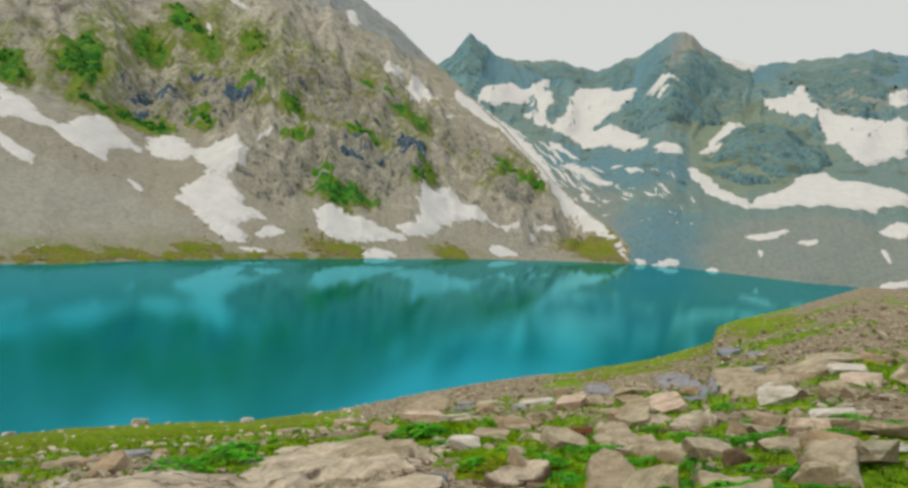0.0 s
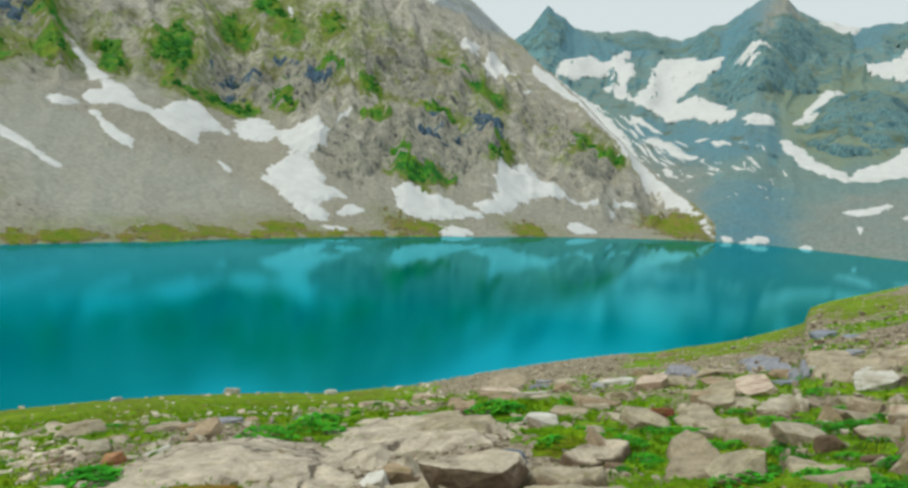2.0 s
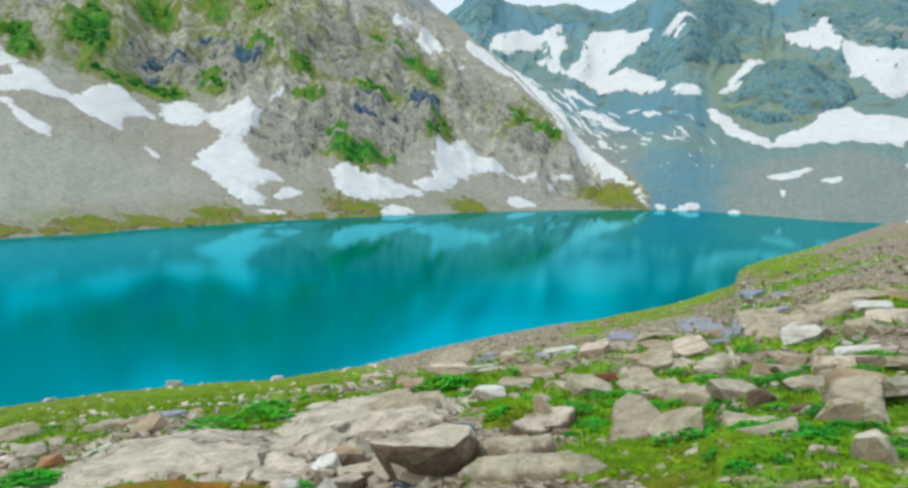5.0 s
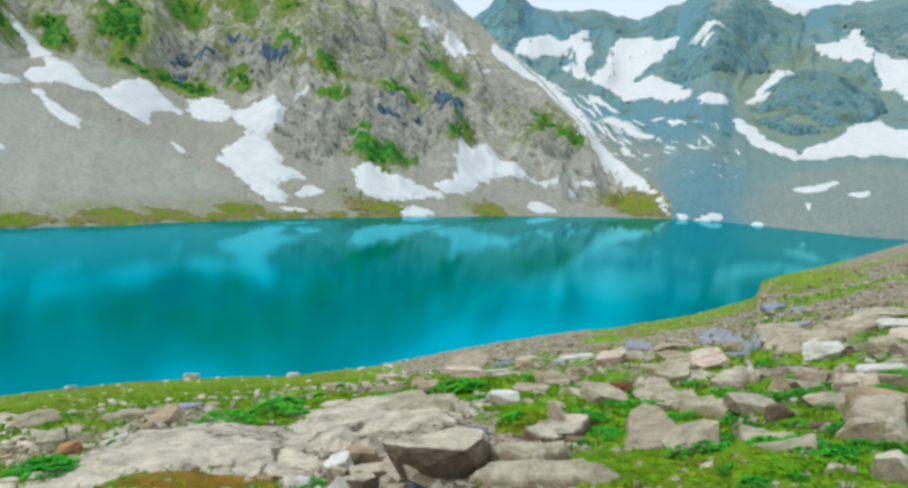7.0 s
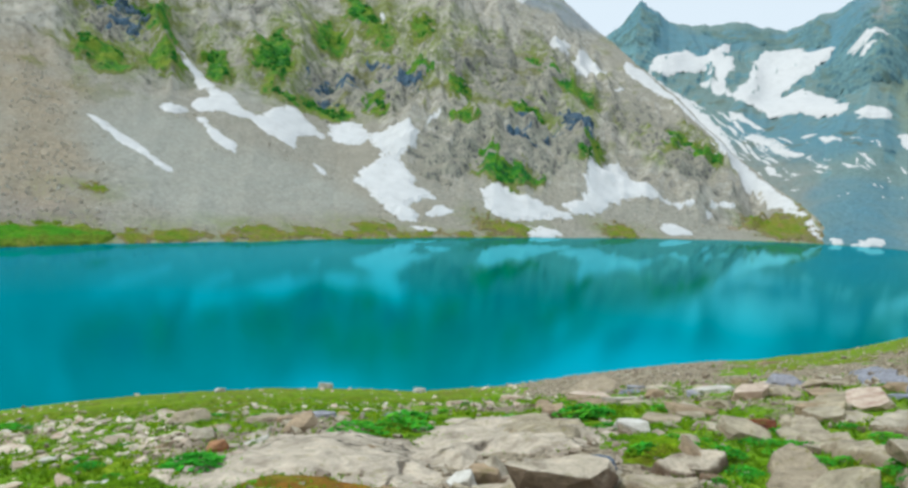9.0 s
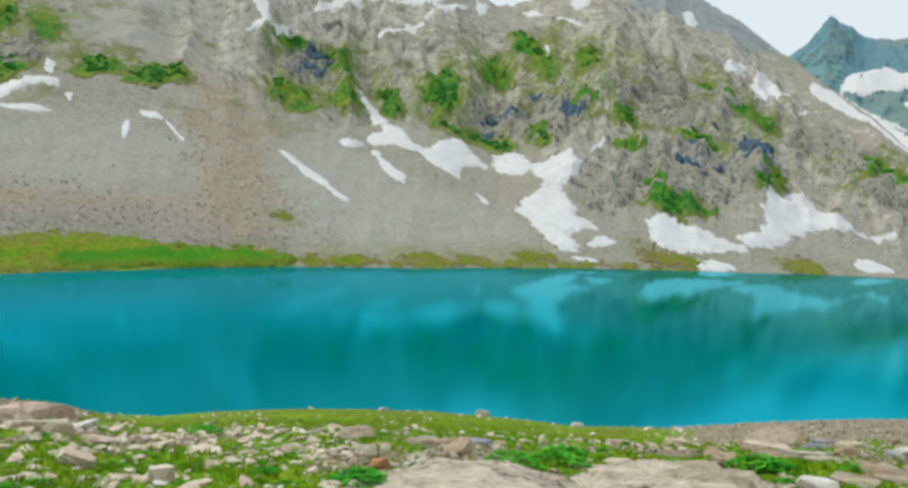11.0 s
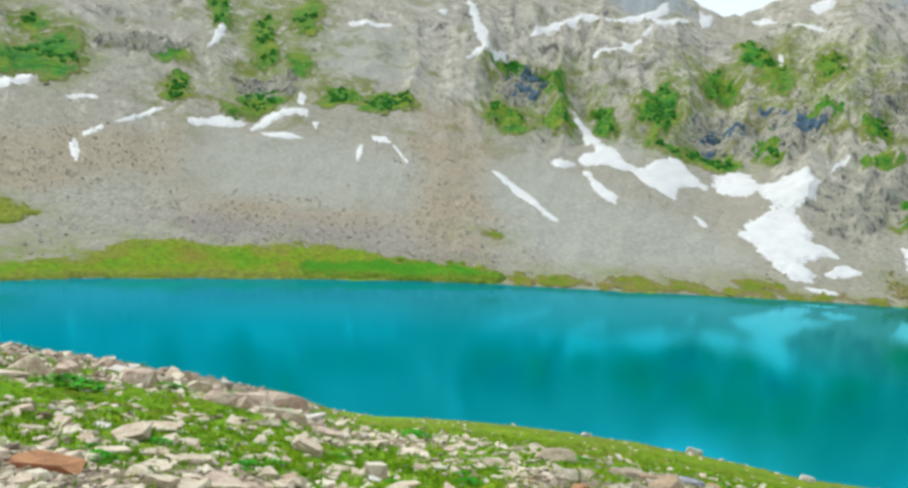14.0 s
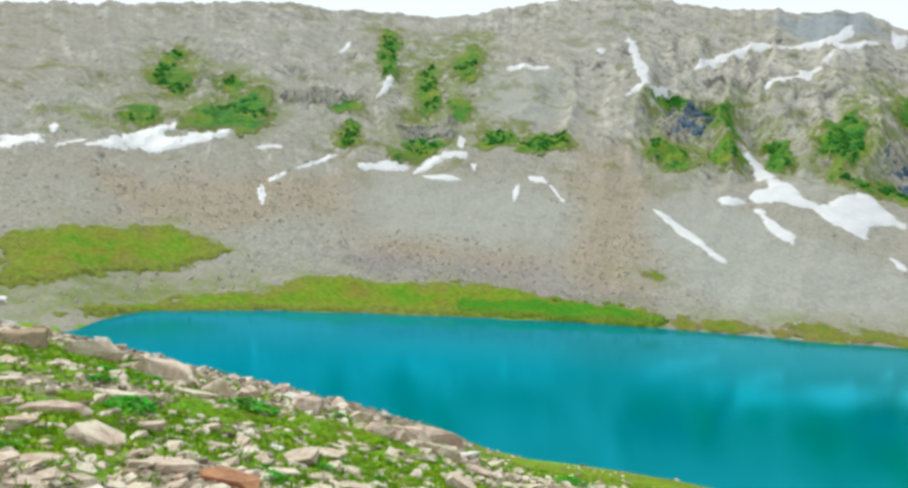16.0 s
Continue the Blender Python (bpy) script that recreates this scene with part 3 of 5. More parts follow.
def draped(name, outline, height, mat, thick, ragged, grain, label, category, group, seed, ledges=0.0, fill=0, grow=0.0, speckle=0.0, edge=1.0):
    """A patch of the given outline (bearing:distance) laid over the slope, its rim ragged and running out into the ground."""
    pts = np.array([[float(v) for v in p.split(":")] for p in outline.split()])
    mid_r = float(np.exp(np.mean(np.log(pts[:, 1]))))
    mid_a = float(np.mean(pts[:, 0]))
    # sizes across the slope and up it, as the ground lies
    across, upward = mid_r * radians(1), mid_r
    flat = np.stack([(pts[:, 0] - mid_a) * across, np.log(pts[:, 1] / mid_r) * upward], -1)
    poly = round_off(flat)
    size = np.ptp(poly, 0)
    nxt = np.roll(poly, -1, 0)
    area = abs(float(np.sum(poly[:, 0] * nxt[:, 1] - poly[:, 1] * nxt[:, 0]))) / 2
    width = 2 * area / float(np.sum(np.hypot(*(nxt - poly).T)))
    rim = edge * (min(2.0, 0.30 * width) + 0.04)
    thick = min(thick, 0.08 * width / edge ** 1.5)
    cell = max(0.28 * thick ** 0.3, min(1.6, float(np.sqrt(size[0] * size[1])) / 70)) * (mid_r / 230) ** 0.7
    cell = max(min(cell, 0.22 * width), 0.02)
    gx = np.arange(poly[:, 0].min() - rim * 2, poly[:, 0].max() + rim * 2 + cell, cell)
    gy = np.arange(poly[:, 1].min() - rim * 2, poly[:, 1].max() + rim * 2 + cell, cell)
    X, Y = np.meshgrid(gx, gy, indexing="ij")
    P = np.stack([X.ravel(), Y.ravel()], -1)
    sd = signed_distance(P, poly) + 0.35 * rim + grow + ragged * rim * (1.6 * fbm(P[:, 0] / grain, P[:, 1] / grain, 4, seed) + 1.0 * fbm(P[:, 0] / grain * 3.7, P[:, 1] / grain * 3.7, 3, seed + 5))
    if speckle:
        sd = sd + speckle * (fbm(P[:, 0] / 2.6, P[:, 1] / 2.6, 4, seed + 13) + 0.25) * np.clip(1 - sd / (3.5 * speckle), 0, 1)
    az, r = P[:, 0] / across + mid_a, mid_r * np.exp(P[:, 1] / upward)
    lift = thick * (np.where(sd > 0, np.clip(sd / rim, 0, 1), 3.0 * np.clip(sd / rim, -1.5, 0)) + 0.25 * fbm(P[:, 0] / (2.2 * grain), P[:, 1] / (2.2 * grain), 3, seed + 9) * smooth(sd, 0, 2 * rim))
    if ledges:
        step = fbm(P[:, 0] / (1.4 * grain) + 0.25 * P[:, 1] / grain, P[:, 1] / (0.8 * grain), 4, seed + 3) * 6
        lift = lift + ledges * (np.floor(step) + smooth(step - np.floor(step), 0.8, 1.0)) * smooth(sd, 0, rim)
    base = height(az, r)
    level = base.reshape(X.shape)
    for _ in range(fill):
        # lying snow fills the hollows
        pad = np.pad(level, 1, mode="edge")
        level = (pad[:-2, 1:-1] + pad[2:, 1:-1] + pad[1:-1, :-2] + pad[1:-1, 2:] + level) / 5
    V = polar_points(az, r, np.maximum(base, level.ravel()) * 0.8 + level.ravel() * 0.2 + lift)
    keep = (sd > -1.4 * rim).reshape(X.shape)
    cells = keep[:-1, :-1] & keep[1:, :-1] & keep[:-1, 1:] & keep[1:, 1:]
    i, j = np.nonzero(cells)
    m = X.shape[1]
    faces = np.stack([i * m + j, (i + 1) * m + j, (i + 1) * m + j + 1, i * m + j + 1], -1)
    used, back_ix = np.unique(faces, return_inverse=True)
    ob = mesh_object(name, V[used], back_ix.reshape(-1, 4).tolist(), mat)
    ob.data.attributes.new("dense", "FLOAT", "POINT").data.foreach_set("value", np.clip(sd[used] / (1.2 * rim + 0.3 * width), 0, 1))
    return tagged(ob, label, category, group)


def zone(ob, name, outlines, soft, power=1.0):
    """Where a kind of soil or growth lies on a slope, with soft borders, as a value on its points."""
    co = np.empty(len(ob.data.vertices) * 3)
    ob.data.vertices.foreach_get("co", co)
    co = co.reshape(-1, 3)
    az, r = np.degrees(np.arctan2(-co[:, 0], co[:, 1])), np.hypot(co[:, 0], co[:, 1])
    value = np.zeros(len(co))
    for outline in outlines:
        pts = np.array([[float(v) for v in p.split(":")] for p in outline.split()])
        mid_r, mid_a = float(np.exp(np.mean(np.log(pts[:, 1])))), float(np.mean(pts[:, 0]))
        poly = np.stack([(pts[:, 0] - mid_a) * mid_r * radians(1), np.log(pts[:, 1] / mid_r) * mid_r], -1)
        P = np.stack([(az - mid_a) * mid_r * radians(1), np.log(np.maximum(r, 1) / mid_r) * mid_r], -1)
        near = np.nonzero(np.all((P > poly.min(0) - 2 * soft) & (P < poly.max(0) + 2 * soft), 1))[0]
        sd = signed_distance(P[near], poly) + soft * 0.8 * fbm(P[near, 0] / soft, P[near, 1] / soft, 4, 77)
        value[near] = np.maximum(value[near], smooth(sd, -soft, 0.7 * soft) ** power)
    ob.data.attributes.new(name, "FLOAT", "POINT").data.foreach_set("value", value)



SNOW = [
    (west_height, "36.88:298.8 36.35:268.5 35.23:263.2 33.24:244.8 32.4:233.9 30.78:229.5 29.1:242.8 27.78:246.9 26.83:240.6 25.29:231.7 26.54:231.3 27.63:226.5 28.16:220.9 27.62:213.4 28.69:213.4 30.26:219.7 31.03:225.7 33.01:228 35.27:228.6 35.84:235.8 35.49:241.1 34.44:242.3 35.58:258.6 36.57:265.7"),
    (west_height, "35.62:225.6 34.93:222.6 33.75:210.3 32.66:207.6 32.29:198.1 33.28:200.4 34.71:208.9"),
    (west_height, "38.34:226.5 36.6:229.9 36.06:227.5 37.56:220.6"),
    (west_height, "25.17:242.9 23.2:249.1 22.02:236.2 21.72:230.7 23.59:226.7 24.87:232.2"),
    (west_height, "21.44:236.5 19.69:239.4 17.55:231.6 17.67:227 18.55:217.7 19.3:216.5 20.51:220.6 21.27:226.4"),
    (west_height, "20.81:220.2 19.3:217.5 17.85:197.5 15.45:191 16.71:190.5 18.25:183.7 17.11:174.5 18.82:172.1 19.92:178.9 23.1:200.6 21.22:208.7"),
    (west_height, "16.82:178.5 15.43:187.2 13.81:185.8 15.71:179.5"),
    (west_height, "18.18:169.5 15.99:172.2 14.86:170.3 16.92:167.9"),
    (west_height, "26.51:205.5 25.11:201.8 25.38:197.6"),
    (west_height, "17.11:235.4 16.55:249.8 15.41:255.7 16.61:241.2"),
    (west_height, "11.65:203.5 11.2:207.6 10.07:211.2 7.79:207.3 6.25:210.5 3.67:207.9 5.16:202.6 7.66:194 10.16:189.9 11.18:193.1"),
    (west_height, "3.21:239.7 2.52:258.3 1.02:275.5 -0.55:274.5 -2.66:249 -5.2:251.9 -6.97:258.3 -4.74:251.1 -2.7:244.8 -0.2:240.3 0.74:230.7 1.43:220.2 3.68:209.7 4.74:213.7 3.27:220.9 2.7:231"),
    (west_height, "7.61:188.4 6.12:193.9 4.46:190.8 5.54:185.3 7.47:182.6"),
    (west_height, "-3.46:226.1 -4.37:230.2 -6.33:227.2 -4.46:219.7 -3.68:220.6"),
    (west_height, "-6.92:259.6 -8.09:278.1 -9.09:278.7 -7.68:261.2"),
    (west_height, "0.81:419.7 -0.98:406.0 -3.00:389.2 -4.79:372.5 -6.24:358.8 -7.31:324.7 -8.67:316.7 -9.36:314.1 -10.92:314.7 -11.90:304.7 -13.60:285.7 -14.51:271.1 -15.24:264.5 -13.87:286.1 -12.47:302.9 -11.31:316.6 -9.89:326.3 -8.32:342.9 -6.56:361.5 -5.05:377.0 -3.33:397.6 -1.32:422.5 0.67:441.4"),
    (back_height, "-1.67:650.9 -2.37:656.0 -3.74:620.5 -5.87:548.8 -7.28:497.4 -8.54:439.9 -9.12:422.1 -8.02:417.0 -6.96:450.1 -5.38:511.5 -3.27:587.9"),
    (west_height, "-10.4:318.0 -11.2:303.0 -12.4:289.0 -13.6:274.5 -14.7:262.5 -15.5:259.0 -15.0:269.5 -14.1:282.5 -12.9:297.0 -11.7:311.5 -11.2:319.0"),
    (west_height, "4.9:410.6 3.95:424.1 3.16:416.5 1.89:420 3.57:383.8 4.83:373.8"),
    (west_height, "1.53:382.4 0.47:399.7 0.99:381.4"),
    (west_height, "7.02:409.5 5.97:423.2 5.25:420.3 6.4:381.6"),
    (west_height, "41.2:344.6 40.61:362.8 38.25:385 36.19:398.6 34.94:391.9 32.55:401 31.04:409.4 29.77:427.1 29.92:416.1 31:395.6 28.06:415 29.48:394 32.52:392.9 36.15:391.7 38.22:373.9 40.55:353.9"),
    (west_height, "35.40:340.3 33.27:366.1 31.13:383.1 29.66:402.9 28.17:415.4 28.06:411.6 29.63:393.3 31.53:377.4 33.24:345.6 35.20:339.3"),
    (west_height, "46.48:373.0 45.88:372.4 45.02:343.1 44.35:333.6 44.26:314.4 42.92:329.2 41.75:331.7 43.12:324.7 44.37:305.0 45.34:306.0 46.15:298.9 45.37:310.7 44.65:313.6 45.46:327.0 45.54:336.5"),
    (west_height, "56.22:330.9 52.77:332.8 52.75:327.4 56.19:325.9"),
    (west_height, "43.35:207.2 42.41:206.1 40.26:196.4 38.4:186.5 37.02:180 38.12:180.5 40.21:190.4 42.12:199.1"),
    (west_height, "53.87:223.5 52.64:224.9 52.1:217.4 53.34:217.7"),
    (west_height, "52.11:218.6 51.33:215 50.42:203.4 51.03:206.7"),
    (west_height, "55.02:202.1 55:212.9 54.33:217.1 54.53:203.8"),
    (west_height, "68.61:216.6 66.91:227.8 64.43:231.3 63.66:228.9 67.37:217.2"),
    (west_height, "63.78:222.6 62.7:234.9 60.5:237.6 59.24:238 59.04:230.4 60.46:233.1 62.17:228.4 63.37:222"),
    (west_height, "63.12:221 60.37:219.4 59.44:215.9 61.85:215.4"),
    (west_height, "76.72:200.4 76.17:202.9 75.87:186.8 76.37:186.3"),
    (west_height, "75.96:207 74.6:213.9 74.3:210.8 75.71:203.8"),
    (west_height, "73.67:217.4 70.38:231.6 70.22:228.5 73.19:217"),
    (west_height, "89.58:214.4 87.29:228 85.3:239.7 82.83:245.7 83.85:239.3 84.03:233.3 81.92:235.3 78.88:244.1 77.98:243.5 79.3:238.6 81.47:228.8 83.99:223.9 86.06:226.4 88.04:217.5"),
    (west_height, "94.61:231.9 92.54:230.1 91.98:212 94.59:218.1"),
    (west_height, "91.66:232.3 91.05:237.5 91.09:225.3 91.65:225"),
    (west_height, "91.44:212.4 89.6:224.8 89.22:222.1 91.07:212.3"),
    (west_height, "77.01:231.7 75.17:232.3 74.69:229.6 76.53:229.8"),
    (west_height, "65.74:336 65.37:331.7 66.16:290.8 67.43:278 66.86:290.8 66.07:317.9"),
    (west_height, "48.97:350 47.94:351.7 48.23:344.1"),
    (west_height, "70.67:333.2 69.62:349.7 69.59:341.6 70.33:332.7"),
    (west_height, "58.92:228.4 58.12:229.5 58.38:222.9"),
    (west_height, "59.88:255.9 59.36:254.1 59.5:240.5 60.07:242.7"),
    (west_height, "94.5:127.6 93.84:126.7 93.9:123.2 94.49:123.1"),
    (west_height, "10.5:461 9.95:472.2 9.16:452.7 9.84:444.4"),
    (back_height, "-1.28:694.4 -1.66:730.3 -3.09:736.7 -4.12:770.4 -4.56:736.2 -5.71:739.6 -6.37:789.6 -7.06:822.5 -7.25:796.2 -6.73:718.8 -7.49:734.4 -7.74:676.5 -7.19:642.2 -7.00:625.8 -6.61:626.3 -6.32:674.9 -5.87:688.9 -6.03:713.2 -5.35:731.1 -5.40:700.9 -3.71:689.2 -2.04:663.3"),
    (back_height, "-8.98:654.4 -9.05:728.8 -10.15:747.0 -11.51:791.7 -12.46:714.7 -14.46:682.5 -13.87:668.5 -13.28:654.1 -12.23:644.4 -11.01:601.4 -11.49:588.6 -12.54:605.2 -13.24:580.1 -14.22:551.1 -15.13:499.9 -16.06:471.1 -15.24:466.9 -13.44:499.2 -12.06:515.0 -10.23:538.4 -9.70:557.4 -8.48:568.6 -7.71:600.8 -8.11:620.8"),
    (west_height, "32.99:396.1 31.68:407.2 30.62:416.8 30.00:433.3 29.89:427.5 30.58:411.3 31.64:392.0"),
    (west_height, "27.47:447.9 26.92:442.0 26.35:452.0 26.52:424.9 27.18:418.9"),
    (west_height, "23.71:444.9 22.48:444.5 21.48:428.5 22.42:434.2"),
    (west_height, "20.89:420.5 19.05:417.5 17.06:398.6 18.64:411.9"),
    (west_height, "21.46:397.1 20.98:394.0 20.55:364.2 20.77:367.3"),
    (west_height, "19.59:436.6 18.84:447.9 17.78:441.3 18.14:431.7 18.93:431.3"),
    (back_height, "-15.16:633.9 -16.15:639.3 -17.45:649.6 -17.76:626 -16.68:604.6 -16.33:591"),
    (back_height, "-20.93:504 -21.66:553.2 -23.12:614.1 -22.99:542.8 -21.96:503.8 -21.63:484.2 -19.55:460.2"),
    (back_height, "-19.21:435.7 -20.14:432.5 -21.62:404.7 -24.11:383.4 -24.18:371.5 -22.6:375.7 -20.52:399.3"),
    (back_height, "-24.25:388.4 -26.59:415.4 -27.67:441.5 -28.99:451.4 -30.04:433.2 -34.32:440.1 -34.48:402.7 -24.35:372.5"),
    (back_height, "-23.56:684.2 -26.15:707 -26.44:778.7 -27.41:678.7 -29.46:630.8 -31.35:612.1 -33.6:685.6 -34.02:529.5 -32.74:514.1 -31.37:472.5 -29.69:528.7 -28.37:607.1 -26.34:646.6"),
    (back_height, "-20.39:895.6 -22.57:900 -23.45:897.1 -23.09:851.3 -21.78:856.1"),
    (back_height, "-23.95:320 -26.21:324.9 -26.97:339.8 -26.71:323 -24.63:312.3"),
    (back_height, "-33.18:361.5 -34.59:380.1 -34.72:354.8 -33.39:355.9"),
    (back_height, "-33.48:289.2 -35.08:301.3 -35.14:294.9 -33.87:287.7"),
    (back_height, "-27.81:316.5 -29.24:326.8 -28.78:313.7"),
    (back_height, "-15.85:261 -16.2:263.7 -17.01:260.2 -16.09:257.6"),
    (back_height, "-17.19:261.4 -18.95:272.9 -19.38:267.9 -17.91:262.4"),
    (back_height, "-5.25:680.7 -7.57:612.4 -8.22:582.9 -6.07:625.9"),
    (back_height, "-7.47:556.1 -9.8:510.5 -10.43:496.2 -7.89:528.8"),
    (back_height, "-10.43:453.2 -13.5:405.7 -12.47:405"),
    (back_height, "-10.77:402.3 -11.69:379.7 -11.09:378.1"),
    (back_height, "-16.32:459.5 -18.42:459.6 -18.48:447.8 -16.83:445.8"),
    (back_height, "-32.35:713.6 -33.42:771.5 -33.57:690.9 -32.8:687.1"),
    (back_height, "-9.16:479 -10.39:472.2 -10.93:450.2 -9.69:455.9"),
    (back_height, "-14.2:431.7 -15.61:414.9 -15.74:404.3 -14.48:421.7"),
    (back_height, "-21.58:269.4 -22:272.4 -22.4:268.5 -21.8:268.4"),
    (back_height, "-25.13:300.8 -25.47:298.9 -25.46:290.4 -25.2:291"),
    (back_height, "-16.29:461.7 -16.66:465.3 -18.48:461.1 -18.39:455.0 -17.32:452.3"),
    (back_height, "-33.24:329.2 -33.53:329.8 -34.05:317 -33.78:315.3"),
]
for k, (height, outline) in enumerate(SNOW):
    far = height is back_height
    draped("snow_patch", outline, height, snow_mat, 1.1 if far else 0.6, 1.0 if far else 0.7, 6.0 if far else 4.0, "white old snow lying on far mountain rock" if far else "white old snow patch with ragged rim on scree", "snow", "snow on the far peaks" if far else "snow on the slope above the lake", 200 + 31 * k, 0.0, 14, 0.0 if far else -0.3, 0.7 if far else 0.3)

rng = random.Random(41)
for k in range(150):
    # thin streaks of snow in the runnels below the far snowfields
    az = rng.uniform(-12.0, -0.8)
    r = rng.uniform(375 + 35 * max(0.0, az + 5), 690 + 21 * (az + 0.3))
    long, wide = rng.uniform(8, 34), rng.uniform(0.05, 0.15)
    slant = 0.035 * long
    if rng.random() < 0.35:
        continue
    outline = " ".join(f"{az + a * wide + slant * b:.2f}:{r + b * long:.1f}" for a, b in ((-0.3, -1), (0.4, -0.9), (1, 0.1), (0.3, 1), (-0.4, 0.9), (-1, -0.1)))
    draped("snow_patch", outline, back_height, snow_mat, 0.8, 0.8, 5.0, "thin streak of white snow in a far runnel", "snow", "snow streaks on the far scree", 12000 + 31 * k, 0.0, 4)

for k in range(55):
    # small leftovers of snow in the hollows of the far scree
    az = rng.uniform(-20.0, -8.3)
    r = rng.uniform(400, 500) - 6.5 * (-8.3 - az) + rng.uniform(-45, 0)
    long, wide, fall = rng.uniform(0.8, 2.6), rng.uniform(0.12, 0.75) ** 1.5, rng.uniform(4, 22)
    outline = " ".join(f"{az + a * wide:.2f}:{r + fall * a * wide + b * long:.1f}" for a, b in ((-1, -0.4), (-0.3, -1), (0.4, -0.7), (1, 0.2), (0.2, 1), (-0.5, 0.6)))
    draped("snow_patch", outline, back_height, snow_mat, 0.7, 0.9, 4.0, "small white leftover of snow on the far scree", "snow", "snow leftovers on the far scree", 17000 + 31 * k, 0.0, 4)

GREEN = [
    (west_height, "31.5:273 30.17:318.2 29.21:323.3 28.61:298.7 28.41:288.1 28.99:264 29.58:255.4 28.99:253.6 27.78:253.8 28.18:248 29.97:252.1 30.36:259.3 29.97:264.1 31.13:266.6"),
    (west_height, "27.7:256.1 26.55:266.2 24.86:262.7 23.49:256.2 24.21:248.2 26.13:259 27.37:251.9"),
    (west_height, "22.09:302.8 21.45:301.8 20.76:268.5 20.59:254.4 21.3:255.9 21.95:270.1"),
    (west_height, "12.19:234.4 10.5:233.3 9.21:232.1 7.39:229.4 7.34:224.7 10.32:210.3 12.09:220.6"),
    (west_height, "4.18:271.6 3.23:277.3 2.14:282.3 2.54:260.5 3.78:249.1"),
    (west_height, "8.52:375.9 6.01:352.6 3.45:358.2 2.62:350.3 3.88:336.8 5.94:341.8 7.98:362.3"),
    (west_height, "-2.25:318.5 -4.17:326.4 -6.23:322.6 -7.53:319.6 -6.32:309.2 -3.79:309.1"),
    (west_height, "14.75:258 13.1:251.7 12.68:245.7 13.98:244.6"),
    (west_height, "10.31:318.4 8.27:302.3 6.83:290.8 8.17:253.5 9.74:298.4"),
    (west_height, "14.54:303.6 13.69:316.9 13.53:299 14.33:284.6"),
    (west_height, "43.97:264.8 42.59:269.2 40.72:265.9 40.64:249.1 41.97:243.7 43.41:251"),
    (west_height, "39.6:263.8 38.17:269.7 37.05:266.7 36.95:255.3 38.45:251.7"),
    (west_height, "40.33:322.3 38.8:326.2 37.86:300.4 37.1:297.4 37.76:268.8 38.94:292.5 40.07:320.6"),
    (west_height, "44.26:304.1 42.19:326.7 41.14:320.7 42.8:315"),
    (west_height, "58.13:248.1 57.1:261.2 55.34:257.6 55.19:249.4 57.25:243.8"),
    (west_height, "54.79:249 53.6:255.9 50.93:259.1 50.51:249.4 52.28:242.7 54.26:243.6"),
    (west_height, "64.99:237.2 63.06:258 61.32:254.2 61.75:238.9 63.45:233.7 65.19:231.5"),
    (west_height, "60.99:287.1 59.76:293 59:281.1 59.89:270.7"),
    (west_height, "63.62:320.1 62.43:332.5 61.86:281.6 63.41:277.1"),
    (west_height, "60.95:331.4 58.57:362.7 58.88:313.8 60.37:313.1"),
    (west_height, "82.82:243.5 80.28:265 78.1:277.8 76.77:283.3 76.09:250 77.51:238.6 78.89:245.1 81.52:240.1"),
    (west_height, "70.29:241.3 69.3:258.3 68.44:255.5 68.96:234.9 69.92:235"),
    (west_height, "85.23:285.7 83.46:317.1 82.7:318.5 83.4:300.7 82.18:287.3 82.68:272.4 83.76:280.4"),
    (west_height, "71.06:272.1 69.16:279.9 68.3:272.7 70.08:268.5"),
    (west_height, "86.76:252.5 84.75:257 84.66:245.7 86.53:243"),
    (west_height, "80.13:285.4 79.07:295.7 77.86:286.2 79:280.1"),
    (west_height, "67.03:366.5 65.75:363.3 65.75:310.7 66.82:307.5"),
    (west_height, "26.66:337.3 25.74:377.9 24.05:351.1 24.28:338.2 26:329.9"),
    (west_height, "24.2:406.2 22.94:395.9 20.72:378.9 20.06:330.7 21.91:338 23.69:374.6"),
    (west_height, "19.18:308.1 17.43:305.4 16.82:300.6 18.69:301.1"),
    (west_height, "18.76:366.2 17.22:374.6 16.56:329.9 17.98:333.8"),
    (west_height, "35.15:291.7 34.2:298.9 33.31:276.3 33.31:259.6 34.42:261.9"),
    (west_height, "14.99:293 13.76:316.3 13.6:298.4 14.54:282.3"),
]
for k, (height, outline) in enumerate(GREEN):
    draped("grass_patch", outline, height, grass_mat, 0.7, 1.3, 4.0, "bright green grass among steep grey crags", "grass", "grass on the crags", 3000 + 31 * k, 0.0, 0, 1.1, 4.2)



